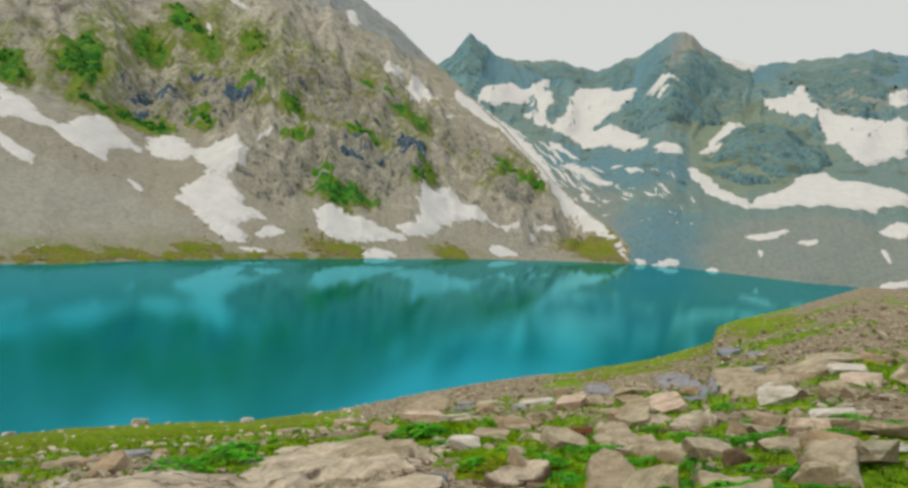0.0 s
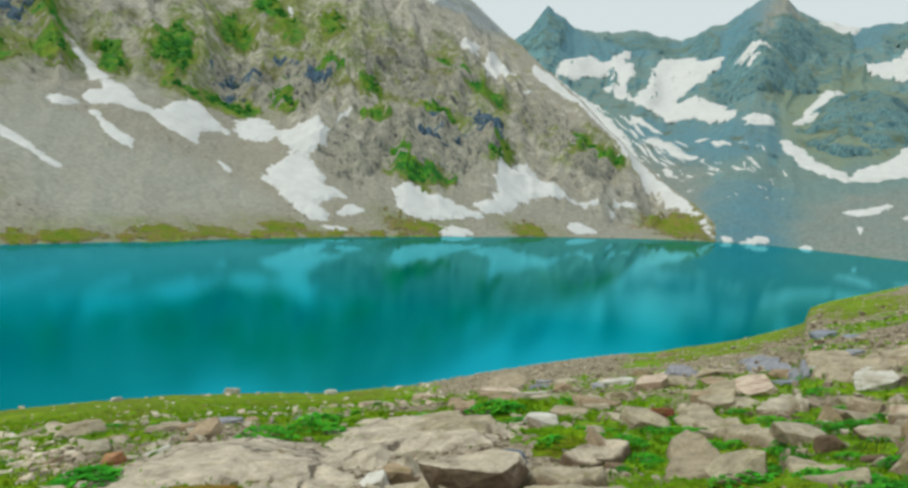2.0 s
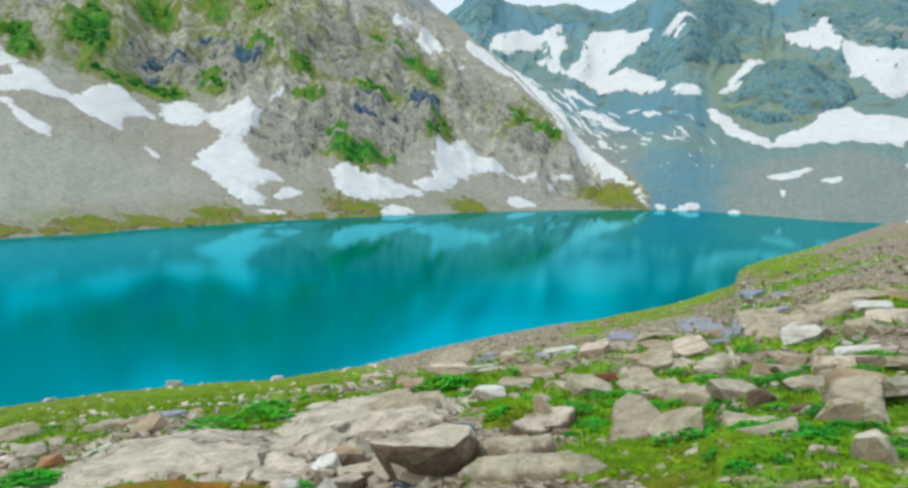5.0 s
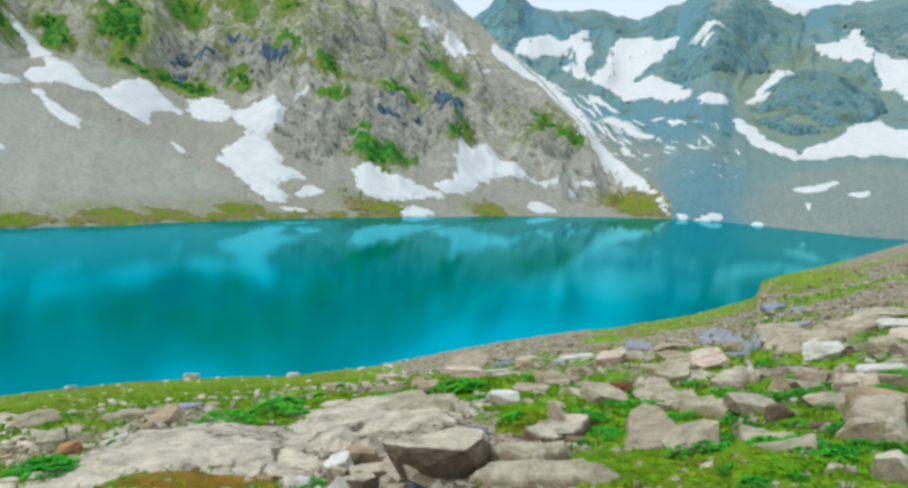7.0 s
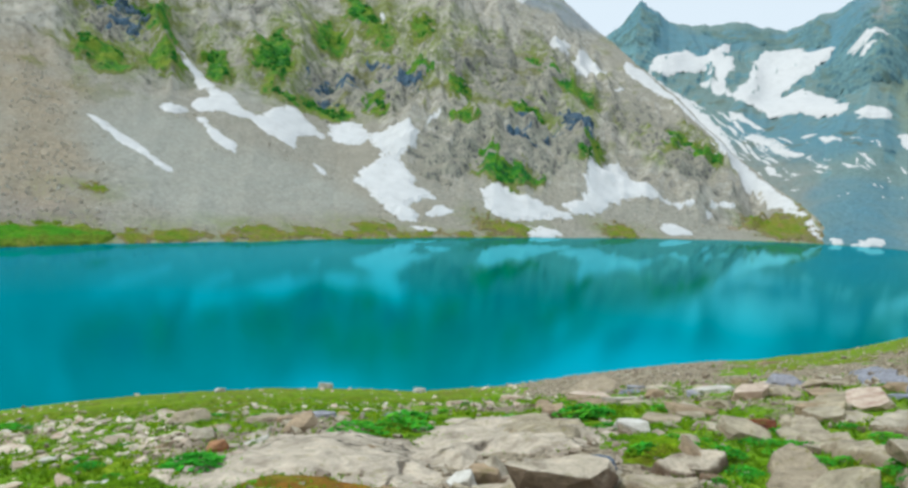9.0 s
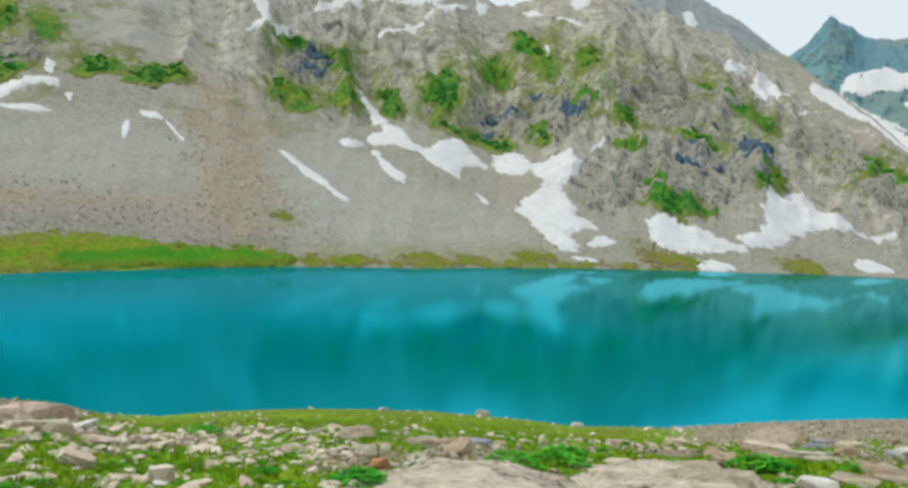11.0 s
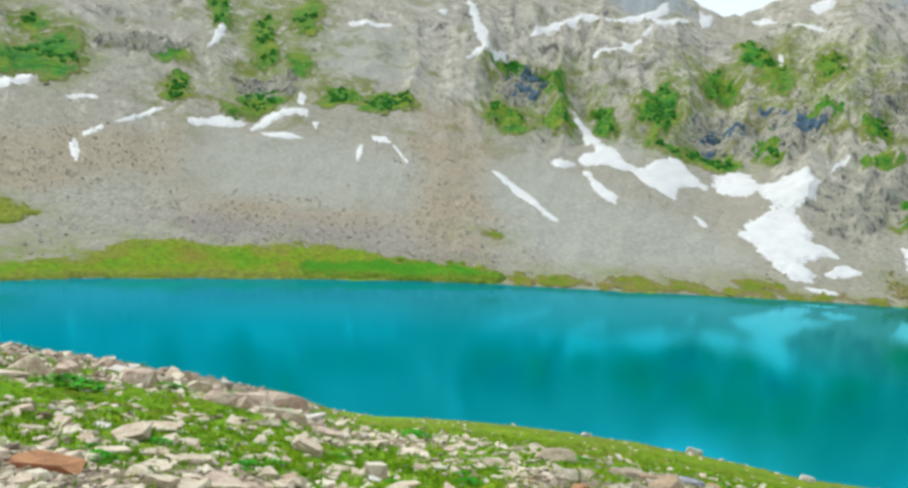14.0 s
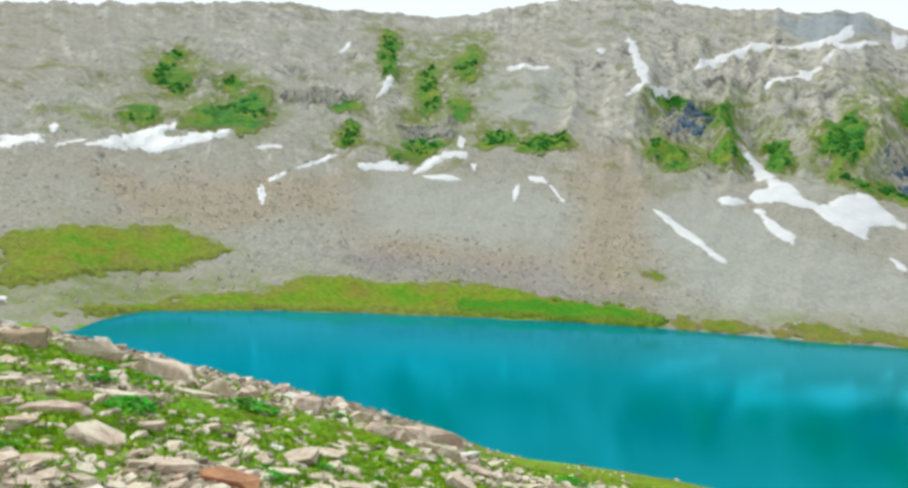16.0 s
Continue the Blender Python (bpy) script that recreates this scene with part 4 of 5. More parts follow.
def shrub_clumps(count, seed):
    """Low dark shrubs that grow in knots among the grass of the crags."""
    rs = np.random.RandomState(seed)
    V, F, base = [], [], 0
    areas = [np.array([[float(v) for v in p.split(":")] for p in outline.split()]) for _, outline in GREEN]
    sizes = np.array([np.ptp(a[:, 0]) * np.ptp(np.log(a[:, 1])) for a in areas])
    for i in rs.choice(len(areas), count, True, sizes / sizes.sum()):
        low, high = areas[i].min(0), areas[i].max(0)
        az, r = rs.uniform(low[0], high[0]), np.exp(rs.uniform(np.log(low[1]), np.log(high[1])))
        x, y = -r * np.sin(np.radians(az)), r * np.cos(np.radians(az))
        inside = signed_distance(np.array([[az, r / 10]]), areas[i] * np.array([1, 0.1]))[0]
        if inside < 0.05 or fbm(np.array(x / 9.0), np.array(y / 9.0), 3, 77 + i) < 0.02:
            continue
        w = rs.uniform(0.5, 1.25) * (r / 250) ** 0.6
        c = np.array([x, y, float(west_height(np.array(az), np.array(r))) + 0.5])
        turn, rings = rs.uniform(0, 6.28), []
        for up, wide in ((-0.5, 0.9), (0.25, 1.0), (0.75, 0.55)):
            t = turn + np.arange(6) * 1.0472 + rs.uniform(-0.3, 0.3, 6)
            q = wide * w * rs.uniform(0.55, 1.15, 6)
            rings.append(np.stack([q * np.cos(t), q * np.sin(t), up * w * rs.uniform(0.7, 1.2, 6)], -1))
        V.append(np.concatenate(rings + [np.array([[0, 0, 0.95 * w]])]) + c)
        for k in range(6):
            n = (k + 1) % 6
            for ring in (0, 6):
                F.append((base + ring + k, base + ring + n, base + ring + 6 + n, base + ring + 6 + k))
            F.append((base + 12 + k, base + 12 + n, base + 18))
        base += 19
    return np.concatenate(V), F


V, F = shrub_clumps(4200, 37)
tagged(mesh_object("shrubs", V, F, shrub_mat, None, False), "low dark green shrubs in knots among the crags", "shrubs", kind="stuff")

TURF = [
    (west_height, "-9.40:272.6 -12.97:290.3 -14.12:279.0 -15.45:258.8 -12.22:246.4 -10.75:247.8 -9.24:261.4"),
    (west_height, "11.66:191 10.14:187.7 7.64:191.6 7.55:180.5 10.05:175.5 11.85:182.4"),
    (west_height, "1.36:212.1 -1.43:215.5 -2.27:208 0.49:199.1"),
    (west_height, "94.44:156.9 92.34:158.3 89.01:162.1 83.35:171.3 81.61:166.2 78.68:159.3 80.21:152.9 82.79:147.7 86.93:141.1 90.77:130 94.34:130.1"),
    (west_height, "72.74:145 68.84:144.3 63.83:143.8 58.79:146.7 54.75:148.1 51.18:142.1 46.29:144 42.96:144.1 41.49:137.2 46.17:134.3 53.55:131.2 63.66:127.2 75.91:126.6 84.77:125.2 90.69:113.5 88.82:122.5 80.53:134 75.05:136.3"),
    (west_height, "40.88:143.8 37.99:146.5 35.27:143.1 38.36:140.3"),
    (west_height, "32.73:150.2 29.78:152.9 27.79:149.6 30.88:145.6"),
    (west_height, "27.18:156.4 25.76:158.2 25.03:154.2 26.42:151"),
    (west_height, "37.61:143.3 35.49:146.4 34.77:142.8 37.62:140.7"),
    (west_height, "32.89:151 30.55:154.4 28.93:149.8 32.12:145.2"),
    (west_height, "27.69:155.4 24.7:157.9 22.02:158 26.42:151.9"),
    (west_height, "44.6:163.3 43.22:167.2 41.79:164 43.62:160.9"),
    (west_height, "23.38:164.7 20.68:168.3 19.27:164.7 22.02:159.5"),
    (west_height, "41:142 36:144.5 31:148.2 27:152.8 22.7:159.5 18:166.5 14:172 11:176 11:174.5 14:168.7 18:162 22.7:154.4 27:148.4 31:143.4 36:140 41:137.5"),
    (lambda az, r: west_height(az, r) + 0.5, "58.99:135.7 54.24:139.8 49.30:140.6 45.27:142.9 41.15:139.2 46.21:135.6 53.21:133.3 58.49:131.6"),
    (ground_height, "-22.68:116.6 -25.34:111.3 -28.12:67.8 -28.29:41.3 -25.52:37.8 -23.03:80.5"),
    (ground_height, "-12.29:61.9 -16.94:91.2 -21.37:84.3 -22.96:74.7 -22.29:56.5 -18.41:44 -13.8:42"),
    (ground_height, "32.58:54.7 24.46:51.3 16.35:50.3 10.29:43.6 13.31:32.7 21.18:30.5 27.99:29.4 32.59:23.6"),
    (ground_height, "55.07:37.3 44.73:48.2 31.7:50.9 33.13:22.4 37.35:22.8 44.67:31.7 52.19:38.3"),
]
for k, (height, outline) in enumerate(TURF):
    near = height is ground_height
    heath = not near and float(outline.split(":")[0]) < 45
    tagged(draped("turf_patch", outline, height, heath_mat if heath else lush_mat if k == 14 else bank_turf if near else turf_mat, 0.06 if near else 1.3 if k == 14 else 0.6, 0.9 if k in (3, 4, 14) else 2.0, 1.2 if near else 3.0, "yellow-green turf along the near waterline" if near else "yellow-green meadow turf on the far shore", "grass", "meadows by the lake", 5000 + 31 * k, 0.0, 0, 0.0 if near else 0.6 if k == 14 else -1.1 if heath else -0.5, 0.0 if near else 2.8 if heath else 1.4), kind="stuff")

MOSS = [
    (ground_height, "-9.42:5.7 -13.02:6.3 -18.67:6.5 -22.8:5.6 -28.12:5.1 -32.09:5 -33.06:4.6 -22.3:4.8 -10.41:5.1"),
    (ground_height, "30.75:6.3 28.82:6.6 24.31:6.4 17:6 15.54:5.7 23.34:5.7"),
    (ground_height, "55.3:6 51.98:7.5 46.41:7.1 39.09:6.9 36.86:6.3 46.31:6.1"),
    (ground_height, "89.75:9.3 84.1:10.5 75.54:13.8 68.16:14.1 62.99:11.7 67.04:11.1 73.05:10.5 78.75:10.3 85.74:9.3"),
    (ground_height, "-0.92:8.3 -4.54:8.4 -9.71:7.3 -11.32:7 -7.85:6.7 -2.66:6.8"),
]
for k, (height, outline) in enumerate(MOSS):
    draped("moss_patch", outline, height, rust_moss if k == 1 else moss_mat, 0.045, 1.2, 0.7, "dry olive and rust moss on rock" if k == 1 else "thick bright green moss cushion between the rocks", "moss", "moss on the bank", 6000 + 31 * k)

CRAGS = [
    (west_height, "18.59:221.3 16.35:242.4 11.63:252.1 5.76:294.5 3.15:266.7 2.28:267.6 6.39:230.7 12.35:225.6 14.21:205.6 17.1:205.8"),
    (west_height, "27.18:279.3 24.93:321.3 21.07:324 17.45:300.5 17.59:285.2 20.96:257.8 24.45:269 26.56:269.9"),
    (west_height, "43.7:299.1 41.46:322.1 38.53:290.9 38.17:269.7 40.33:276 42.63:273.5"),
    (west_height, "1.29:390.7 -2.04:370.6 -4.99:322.1 -7.66:303.4 -7:286 -3.98:281.3 -0.82:313.6 1.62:346.4"),
    (west_height, "75.34:275.8 72.58:288 67.74:289.1 68.67:277.9 73.44:268.8"),
    (west_height, "65.12:265.2 60.16:274.8 61.04:246.5 64.51:240.3"),
    (west_height, "15.64:312.8 11.04:386.9 7.09:373.3 4.95:348.9 7.78:300.4 12.69:303.6"),
    (back_height, "-19.78:459.6 -21.55:502.5 -24.44:497.8 -28.58:510.4 -29.49:472.2 -27.67:441.5 -24.15:409.6 -21.28:423.7"),
    (back_height, "-13.25:631.2 -14.85:671.6 -17.27:754.1 -19.32:766.2 -22.91:669.4 -22.64:615 -19.27:559.4 -15.76:489.8"),
    (back_height, "2.3:900 -0.11:868.1 -2.11:871 -1.31:737.8 0.66:743.4"),
    (back_height, "-4.64:867.4 -7.55:874.7 -11.01:874 -13.73:850.1 -14.39:689.9 -10.15:811.8 -6.19:821.4"),
    (back_height, "-23.94:845.2 -28.26:841.3 -31.1:872.3 -32.95:860.9 -32.5:732.3 -30.54:622.4 -28.16:688.1"),
    (back_height, "-18.49:705.3 -19.97:861.6 -23.06:867.9 -23.27:706.1 -20.67:694.4"),
]
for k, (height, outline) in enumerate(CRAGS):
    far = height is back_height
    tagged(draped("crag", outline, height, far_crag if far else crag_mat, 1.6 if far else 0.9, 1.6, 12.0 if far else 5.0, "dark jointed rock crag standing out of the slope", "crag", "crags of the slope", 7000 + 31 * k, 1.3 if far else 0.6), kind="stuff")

zone(back, "far_heath", [
    "-17.08:609.9 -23.77:677.7 -28.96:518.3 -28.84:444.2 -23.36:399.3 -19.86:441.6 -18.41:525.5",
], 14.0)
zone(back, "far_brown", [
    "-27.54:819.2 -31.62:900 -32.55:708.6 -29.46:630.8",
    "-15.81:900 -18.42:900 -19.26:874 -16.52:661.1",
], 14.0)
zone(back, "far_scree", [
    "-21:262 -21.5:300 -24:345 -29:372 -36:365 -45:330 -45:290 -33:282 -27:262",
    "-9:470 -13:400 -15.2:330 -14.5:285 -11:300 -6:380",
], 14.0)
# where the painted haze is bluest
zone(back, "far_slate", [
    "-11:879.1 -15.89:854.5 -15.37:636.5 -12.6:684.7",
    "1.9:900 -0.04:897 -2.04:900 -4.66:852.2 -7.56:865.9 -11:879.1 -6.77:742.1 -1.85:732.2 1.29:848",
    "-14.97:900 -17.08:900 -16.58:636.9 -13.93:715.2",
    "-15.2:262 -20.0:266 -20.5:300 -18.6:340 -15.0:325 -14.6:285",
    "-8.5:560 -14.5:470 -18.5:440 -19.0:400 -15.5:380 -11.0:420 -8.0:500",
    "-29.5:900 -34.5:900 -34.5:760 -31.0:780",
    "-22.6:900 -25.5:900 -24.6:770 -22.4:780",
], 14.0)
# shadow on the crag ledges, laid on as dark blue patches
SHADED = [
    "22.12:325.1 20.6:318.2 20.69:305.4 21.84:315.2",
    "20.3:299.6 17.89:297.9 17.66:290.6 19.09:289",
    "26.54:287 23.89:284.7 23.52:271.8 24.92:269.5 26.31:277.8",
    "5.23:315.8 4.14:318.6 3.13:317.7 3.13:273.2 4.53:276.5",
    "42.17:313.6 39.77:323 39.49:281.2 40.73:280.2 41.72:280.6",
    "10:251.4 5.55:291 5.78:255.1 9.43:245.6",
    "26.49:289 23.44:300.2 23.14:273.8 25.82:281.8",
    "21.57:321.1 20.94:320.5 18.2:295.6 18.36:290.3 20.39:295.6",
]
for k, outline in enumerate(SHADED):
    tagged(draped("crag", outline, west_height, shaded_crag, 1.9, 1.6, 3.0, "dark blue-grey patch of painted shade among the crags", "crag", "crags of the slope", 9000 + 31 * k, 0.7, 0, 0.6, 1.6), kind="stuff")

zone(west, "brown_scree", [
    "49.96:246.3 46.21:258.2 44.56:222.5 43.3:184.7 43.51:147 47.43:141.5 49.54:166.1 50.48:205.7",
    "87.98:200.5 81.79:203 69.31:212.9 71.1:187.6 78.53:172.8 86.27:171.7",
    "67.48:168.4 61.22:172.3 54.22:166.5 54.19:158.5 61.6:156 67.48:155.5",
], 9.0)
zone(west, "shale", [
    "68.93:156.5 59.51:159.9 53.73:158.8 50.41:150.8 44.51:147.5 47.43:141.5 53.65:142 60.33:147.7 67.48:150.3",
    "63.93:156.3 56.38:160.7 48.83:152.6 43.96:148.6 51.2:143.7 58.8:148",
    "33.16:289.8 32.01:275.6 31.46:261.4 32.8:260.9",
], 9.0)
zone(west, "fine_scree", [
    "43.47:206.3 39.1:228 32.84:198.3 25.82:202 22.66:178.2 27.4:164.7 35.45:153.6 41.19:168.4",
    "66.74:196 58.36:212.1 54.36:198.8 52.9:177.6 56.05:172.3 61.63:172 66.36:175.7",
    "57.28:210 50.31:208.9 48.72:194.3 51.02:177.5 56.56:180.7",
    "67.35:214.3 59.34:216.8 57.15:192.4 64.15:184.4 67.22:193.6",
    "58.9:318.2 51.98:322.9 49.84:283 54.66:265.7 58.18:278.5",
    "32.81:261.1 30.55:261.2 29.58:244.8 31.32:234.9 32.45:238",
], 9.0)
# bluish cast of the distant crest, painted on as a rock tone
zone(west, "slate", [
    "14.85:483.3 11.08:496.9 5.37:486.8 3.22:480.6 5.65:451.6 10.36:454.2 14.19:438.8",
    "35.48:425.1 31.95:450.1 28.92:447.6 27.75:434.1 31.39:398.6",
], 9.0)
zone(west, "mottle", [
    "32.78:299.9 27.75:366.5 19.61:419.6 19.09:299.5 25.32:258.9 31.55:250.2",
    "34.86:308.3 33.14:302.6 32.65:260.7 34.72:260.4",
    "27.72:357.6 20.46:417.6 14.93:374.4 8.14:393.2 2.57:361.2 4.08:277.4 11.59:298.5 18.14:291 23.34:273 27.08:282.2",
    "44.72:300 36.71:335 36.72:255.7 43.36:243",
    "66.04:363 58.12:374.1 58.18:278.5 61:237.8 65.48:236.2",
    "85.51:316.4 82.19:316.6 75.39:286.8 75.23:245.6 83.22:240.4",
    "1.41:352 -5.1:341.3 -8.27:319.3 -2.4:285.9",
    "91.52:252.6 84.15:272.4 84.08:243.7 91.48:232.3",
], 9.0)
zone(west, "sod", [outline for height, outline in GREEN + TURF if height is west_height] + ["96:150 90:140 84:146 74:143 64:146 66:129 76:127 85:126 90:110 96:114"], 11.0)



# ---- stones of the near bank ----
def at_ground(az, r):
    a = radians(az)
    return Vector((-r * math.sin(a), r * math.cos(a), float(ground_height(np.array(az), np.array(r)))))


def stone_bmesh(seed, shape, fine=True):
    """One broken stone about 1 m wide, 1 m deep and 1 m high, standing on z = 0."""
    rng = random.Random(seed)
    bm = bmesh.new()
    sides = rng.choice((6, 7, 8, 9) if shape == "slab" else (5, 6, 7)) if fine else 4
    lean_x, lean_y = rng.uniform(-0.16, 0.16), rng.uniform(-0.16, 0.16)
    shrink = {"slab": 0.86, "block": 0.74, "shard": 0.16, "undercut": 0.9}[shape]
    rings = {"slab": ((0, 0.97), (1, 0.92)), "block": ((0, 1.0), (0.5, 0.98), (1, shrink)), "shard": ((0, 1.0), (0.25, 0.95), (1, shrink)), "undercut": ((0, 0.66), (0.62, 0.98), (1, 0.9))}[shape]
    for z, k in rings:
        # broken outline, each bed of its own turn
        turn = rng.uniform(0, 0.5)
        for i in range(sides):
            t = 6.283 * (i + turn + rng.uniform(-0.28, 0.28)) / sides
            q = k * rng.uniform(0.66, 1.08) / (abs(math.cos(t)) ** 4 + abs(math.sin(t)) ** 4) ** 0.25
            x, y = 0.47 * q * math.cos(t), 0.47 * q * math.sin(t)
            up = 0.0 if z == 0 else lean_x * x + lean_y * y + rng.uniform(-0.07, 0.04)
            bm.verts.new((x, y, max(0, z + 1.6 * up)))
    hull = bmesh.ops.convex_hull(bm, input=bm.verts)
    loose = {g for g in hull["geom_interior"] + hull["geom_unused"] if isinstance(g, bmesh.types.BMVert)}
    bmesh.ops.delete(bm, geom=list(loose), context="VERTS")
    bmesh.ops.dissolve_limit(bm, angle_limit=radians(7), verts=bm.verts, edges=bm.edges)
    if fine:
        bmesh.ops.bevel(bm, geom=list(bm.edges), offset=0.010, segments=1, profile=0.6, affect="EDGES", clamp_overlap=True)
        bmesh.ops.triangulate(bm, faces=bm.faces)
        for longest in (0.3, 0.16):
            bmesh.ops.subdivide_edges(bm, edges=[e for e in bm.edges if e.calc_length() > longest], cuts=1)
            bmesh.ops.triangulate(bm, faces=bm.faces)
        for v in bm.verts:
            # chipped faces and bedding ledges
            n = noise.noise(v.co * 2.6 + Vector((seed * 3.1, 0, 0)))
            bed = v.co.z * 4 + 1.2 * n + seed
            ledge = bed - math.floor(bed)
            flat_part = v.co - Vector((0, 0, 0.5))
            v.co += flat_part * (0.03 * n - 0.03 * ledge + 0.022 * noise.noise(v.co * 7 + Vector((0, seed, 0)))) + Vector((0, 0, 0.022 * noise.noise(v.co * 5 + Vector((0, seed, 0)))))
    return bm


STONE_MESHES = {}


def stone_mesh(seed, shape, mat):
    key = (seed, shape, mat.name)
    if key not in STONE_MESHES:
        bm = stone_bmesh(seed, shape)
        me = bpy.data.meshes.new("rock")
        bm.to_mesh(me)
        bm.free()
        me.materials.append(mat)
        STONE_MESHES[key] = me
    return STONE_MESHES[key]


def lie_on_ground(az, r, spin, reach=0.4):
    """A turn that tilts a stone part of the way with the ground, and spins it."""
    p, q, s = at_ground(az, r), at_ground(az, r + reach), at_ground(az + math.degrees(reach / r), r)
    n = (q - p).cross(s - p).normalized()
    n = (n if n.z > 0 else -n).lerp(Vector((0, 0, 1)), 0.35)
    return p, Vector((0, 0, 1)).rotation_difference(n).to_matrix().to_4x4() @ Matrix.Rotation(spin, 4, "Z")


def rock(az, r, size, shape, mat, label, group, seed, spin=None, sink=0.16, variants=None):
    rng = random.Random(seed)
    ob = new("rock", stone_mesh(seed % variants if variants else seed, shape, mat))
    p, turn = lie_on_ground(az, r, radians(az) + (rng.uniform(-0.35, 0.35) if spin is None else spin))
    ob.matrix_world = Matrix.Translation(p - Vector((0, 0, sink * size[2]))) @ turn @ Matrix.Diagonal((*size, 1))
    return tagged(ob, label, "rock", group)


TONES = {
    "bleached": (bleached_stone, "bleached whitish"), "pale": (pale_stone, "pale grey-beige weathered"), "white": (white_stone, "whitish"), "brown": (brown_stone, "ochre-brown"),
    "pink": (pink_stone, "pinkish-beige"), "rust": (rust_stone, "rust-orange"), "red": (red_stone, "dark red"),
    "slate": (slate_stone, "blue-grey slate"), "dark": (dark_stone, "dark brown"), "umber": (umber_stone, "beige-topped umber-brown"), "lilac": (lilac_stone, "lilac-grey"),
}
SHAPES = {"slab": "flat rock slab lying in turf", "block": "angular boulder on the lake bank", "shard": "pointed upright rock on the lake bank", "undercut": "undercut boulder over a dark gap"}
BOULDERS_A = '''
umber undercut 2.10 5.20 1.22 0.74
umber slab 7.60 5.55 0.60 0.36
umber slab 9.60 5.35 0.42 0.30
white shard 13.4 5.05 0.22 0.20
white shard 11.2 5.10 0.28 0.26
dark block 7.30 5.95 0.34 0.20
pale shard 8.60 6.30 0.40 0.34
pale block 8.78 5.60 0.59 0.30
slate block -0.60 6.30 0.46 0.30
red block -12.46 8.60 0.47 0.26
red block -12.9 9.70 0.62 0.40
rust block 33.41 8.20 0.32 0.24
dark slab 4.04 11.30 0.48 0.29
red block 1.81 8.70 0.27 0.15
pale slab 29.60 12.20 0.95 0.45
brown slab 27.40 11.90 0.70 0.30
'''
BOULDERS_B = '''
pale block -33.75 4.70 0.31 0.29
pale slab -17.34 10.60 0.88 0.52
dark slab -28.67 6.00 0.32 0.12
pale block -32.06 5.50 0.58 0.27
pale slab -29.25 6.70 0.68 0.17
pale block -31.76 10.10 0.71 0.42
dark slab -27.61 10.50 0.30 0.17
pale slab -22.15 9.30 0.81 0.23
pink slab 0.78 18.40 1.63 0.69
lilac block -14.11 18.00 1.23 0.41
brown block -11.11 27.80 1.02 0.56
pale block 11.55 5.70 0.29 0.25
'''
BOULDERS_C = '''
white block 33.33 48.40 1.45 0.68
white block 24.41 53.60 2.11 0.60
white block 16.00 48.00 1.71 0.68
pale block 35.52 13.50 1.16 0.51
pale block 34.58 9.40 0.54 0.36
pale slab 4.57 8.20 0.55 0.23
slate slab 4.35 5.20 0.42 0.16
pale block 83.13 15.40 1.45 0.62
pale shard 79.13 14.70 0.77 0.63
pink shard 76.37 17.50 0.59 0.56
pink block 71.78 15.40 0.79 0.50
pale slab 80.96 12.70 0.99 0.29
pink block 90.70 8.20 0.81 0.43
brown block 92.92 16.80 1.13 0.51
pale slab 93.00 7.70 0.44 0.21
'''
BOULDERS_D = '''
rust slab 78.04 5.90 0.78 0.16
pale slab 82.49 6.10 0.60 0.23
pink block 63.04 14.00 1.04 0.56
pale block 66.91 18.50 0.86 0.51
pink block 59.96 15.10 1.13 0.52
pale slab 70.24 8.80 0.58 0.25
brown block 85.45 5.90 0.20 0.14
pink slab 83.90 7.80 0.40 0.22
pale slab 91.86 6.10 0.46 0.17
dark block 78.11 8.70 0.20 0.15
pale slab 85.66 9.70 0.67 0.34
pale block 88.50 16.90 1.37 0.61
pale slab 79.10 7.80 0.44 0.18
pink block 65.03 13.00 0.91 0.48
pale slab 61.20 12.30 0.80 0.42
pink block 63.10 12.90 0.55 0.36
pale block 59.30 12.10 0.50 0.34
'''
BOULDERS_E = '''
pale slab 54.57 8.50 0.62 0.27
pale slab 51.71 7.80 0.39 0.48
pale slab 69.76 9.00 0.68 0.14
pale slab 61.47 10.90 0.56 0.21
pale slab 48.99 7.40 0.43 0.18
white block 45.90 8.60 0.29 0.17
pale slab 67.30 6.60 0.57 0.21
pale slab 69.70 5.60 0.35 0.24
pale slab 64.68 5.70 0.33 0.22
pale block 59.73 6.20 0.24 0.12
pale slab 44.78 10.50 0.50 0.20
pink slab 56.42 12.40 0.70 0.29
'''
BOULDERS_G = '''
dark block -25.62 6.40 0.33 0.24
brown shard -25.44 8.20 0.29 0.30
pale block -27.44 8.70 0.62 0.34
pale slab -29.79 7.30 0.32 0.23
white slab -31.72 8.80 0.73 0.22
brown block -4.62 17.20 0.72 0.43
pale block -7.56 7.40 0.32 0.25
white slab -2.99 8.60 0.67 0.34
pale slab -9.64 9.70 0.40 0.20
pale slab -28.59 5.10 0.35 0.08
lilac slab 24.41 12.30 0.70 0.33
lilac slab 18.23 11.60 0.44 0.28
pink slab 12.54 16.30 0.77 0.34
pink slab 7.53 28.30 1.46 0.85
brown block 9.54 6.20 0.49 0.32
'''
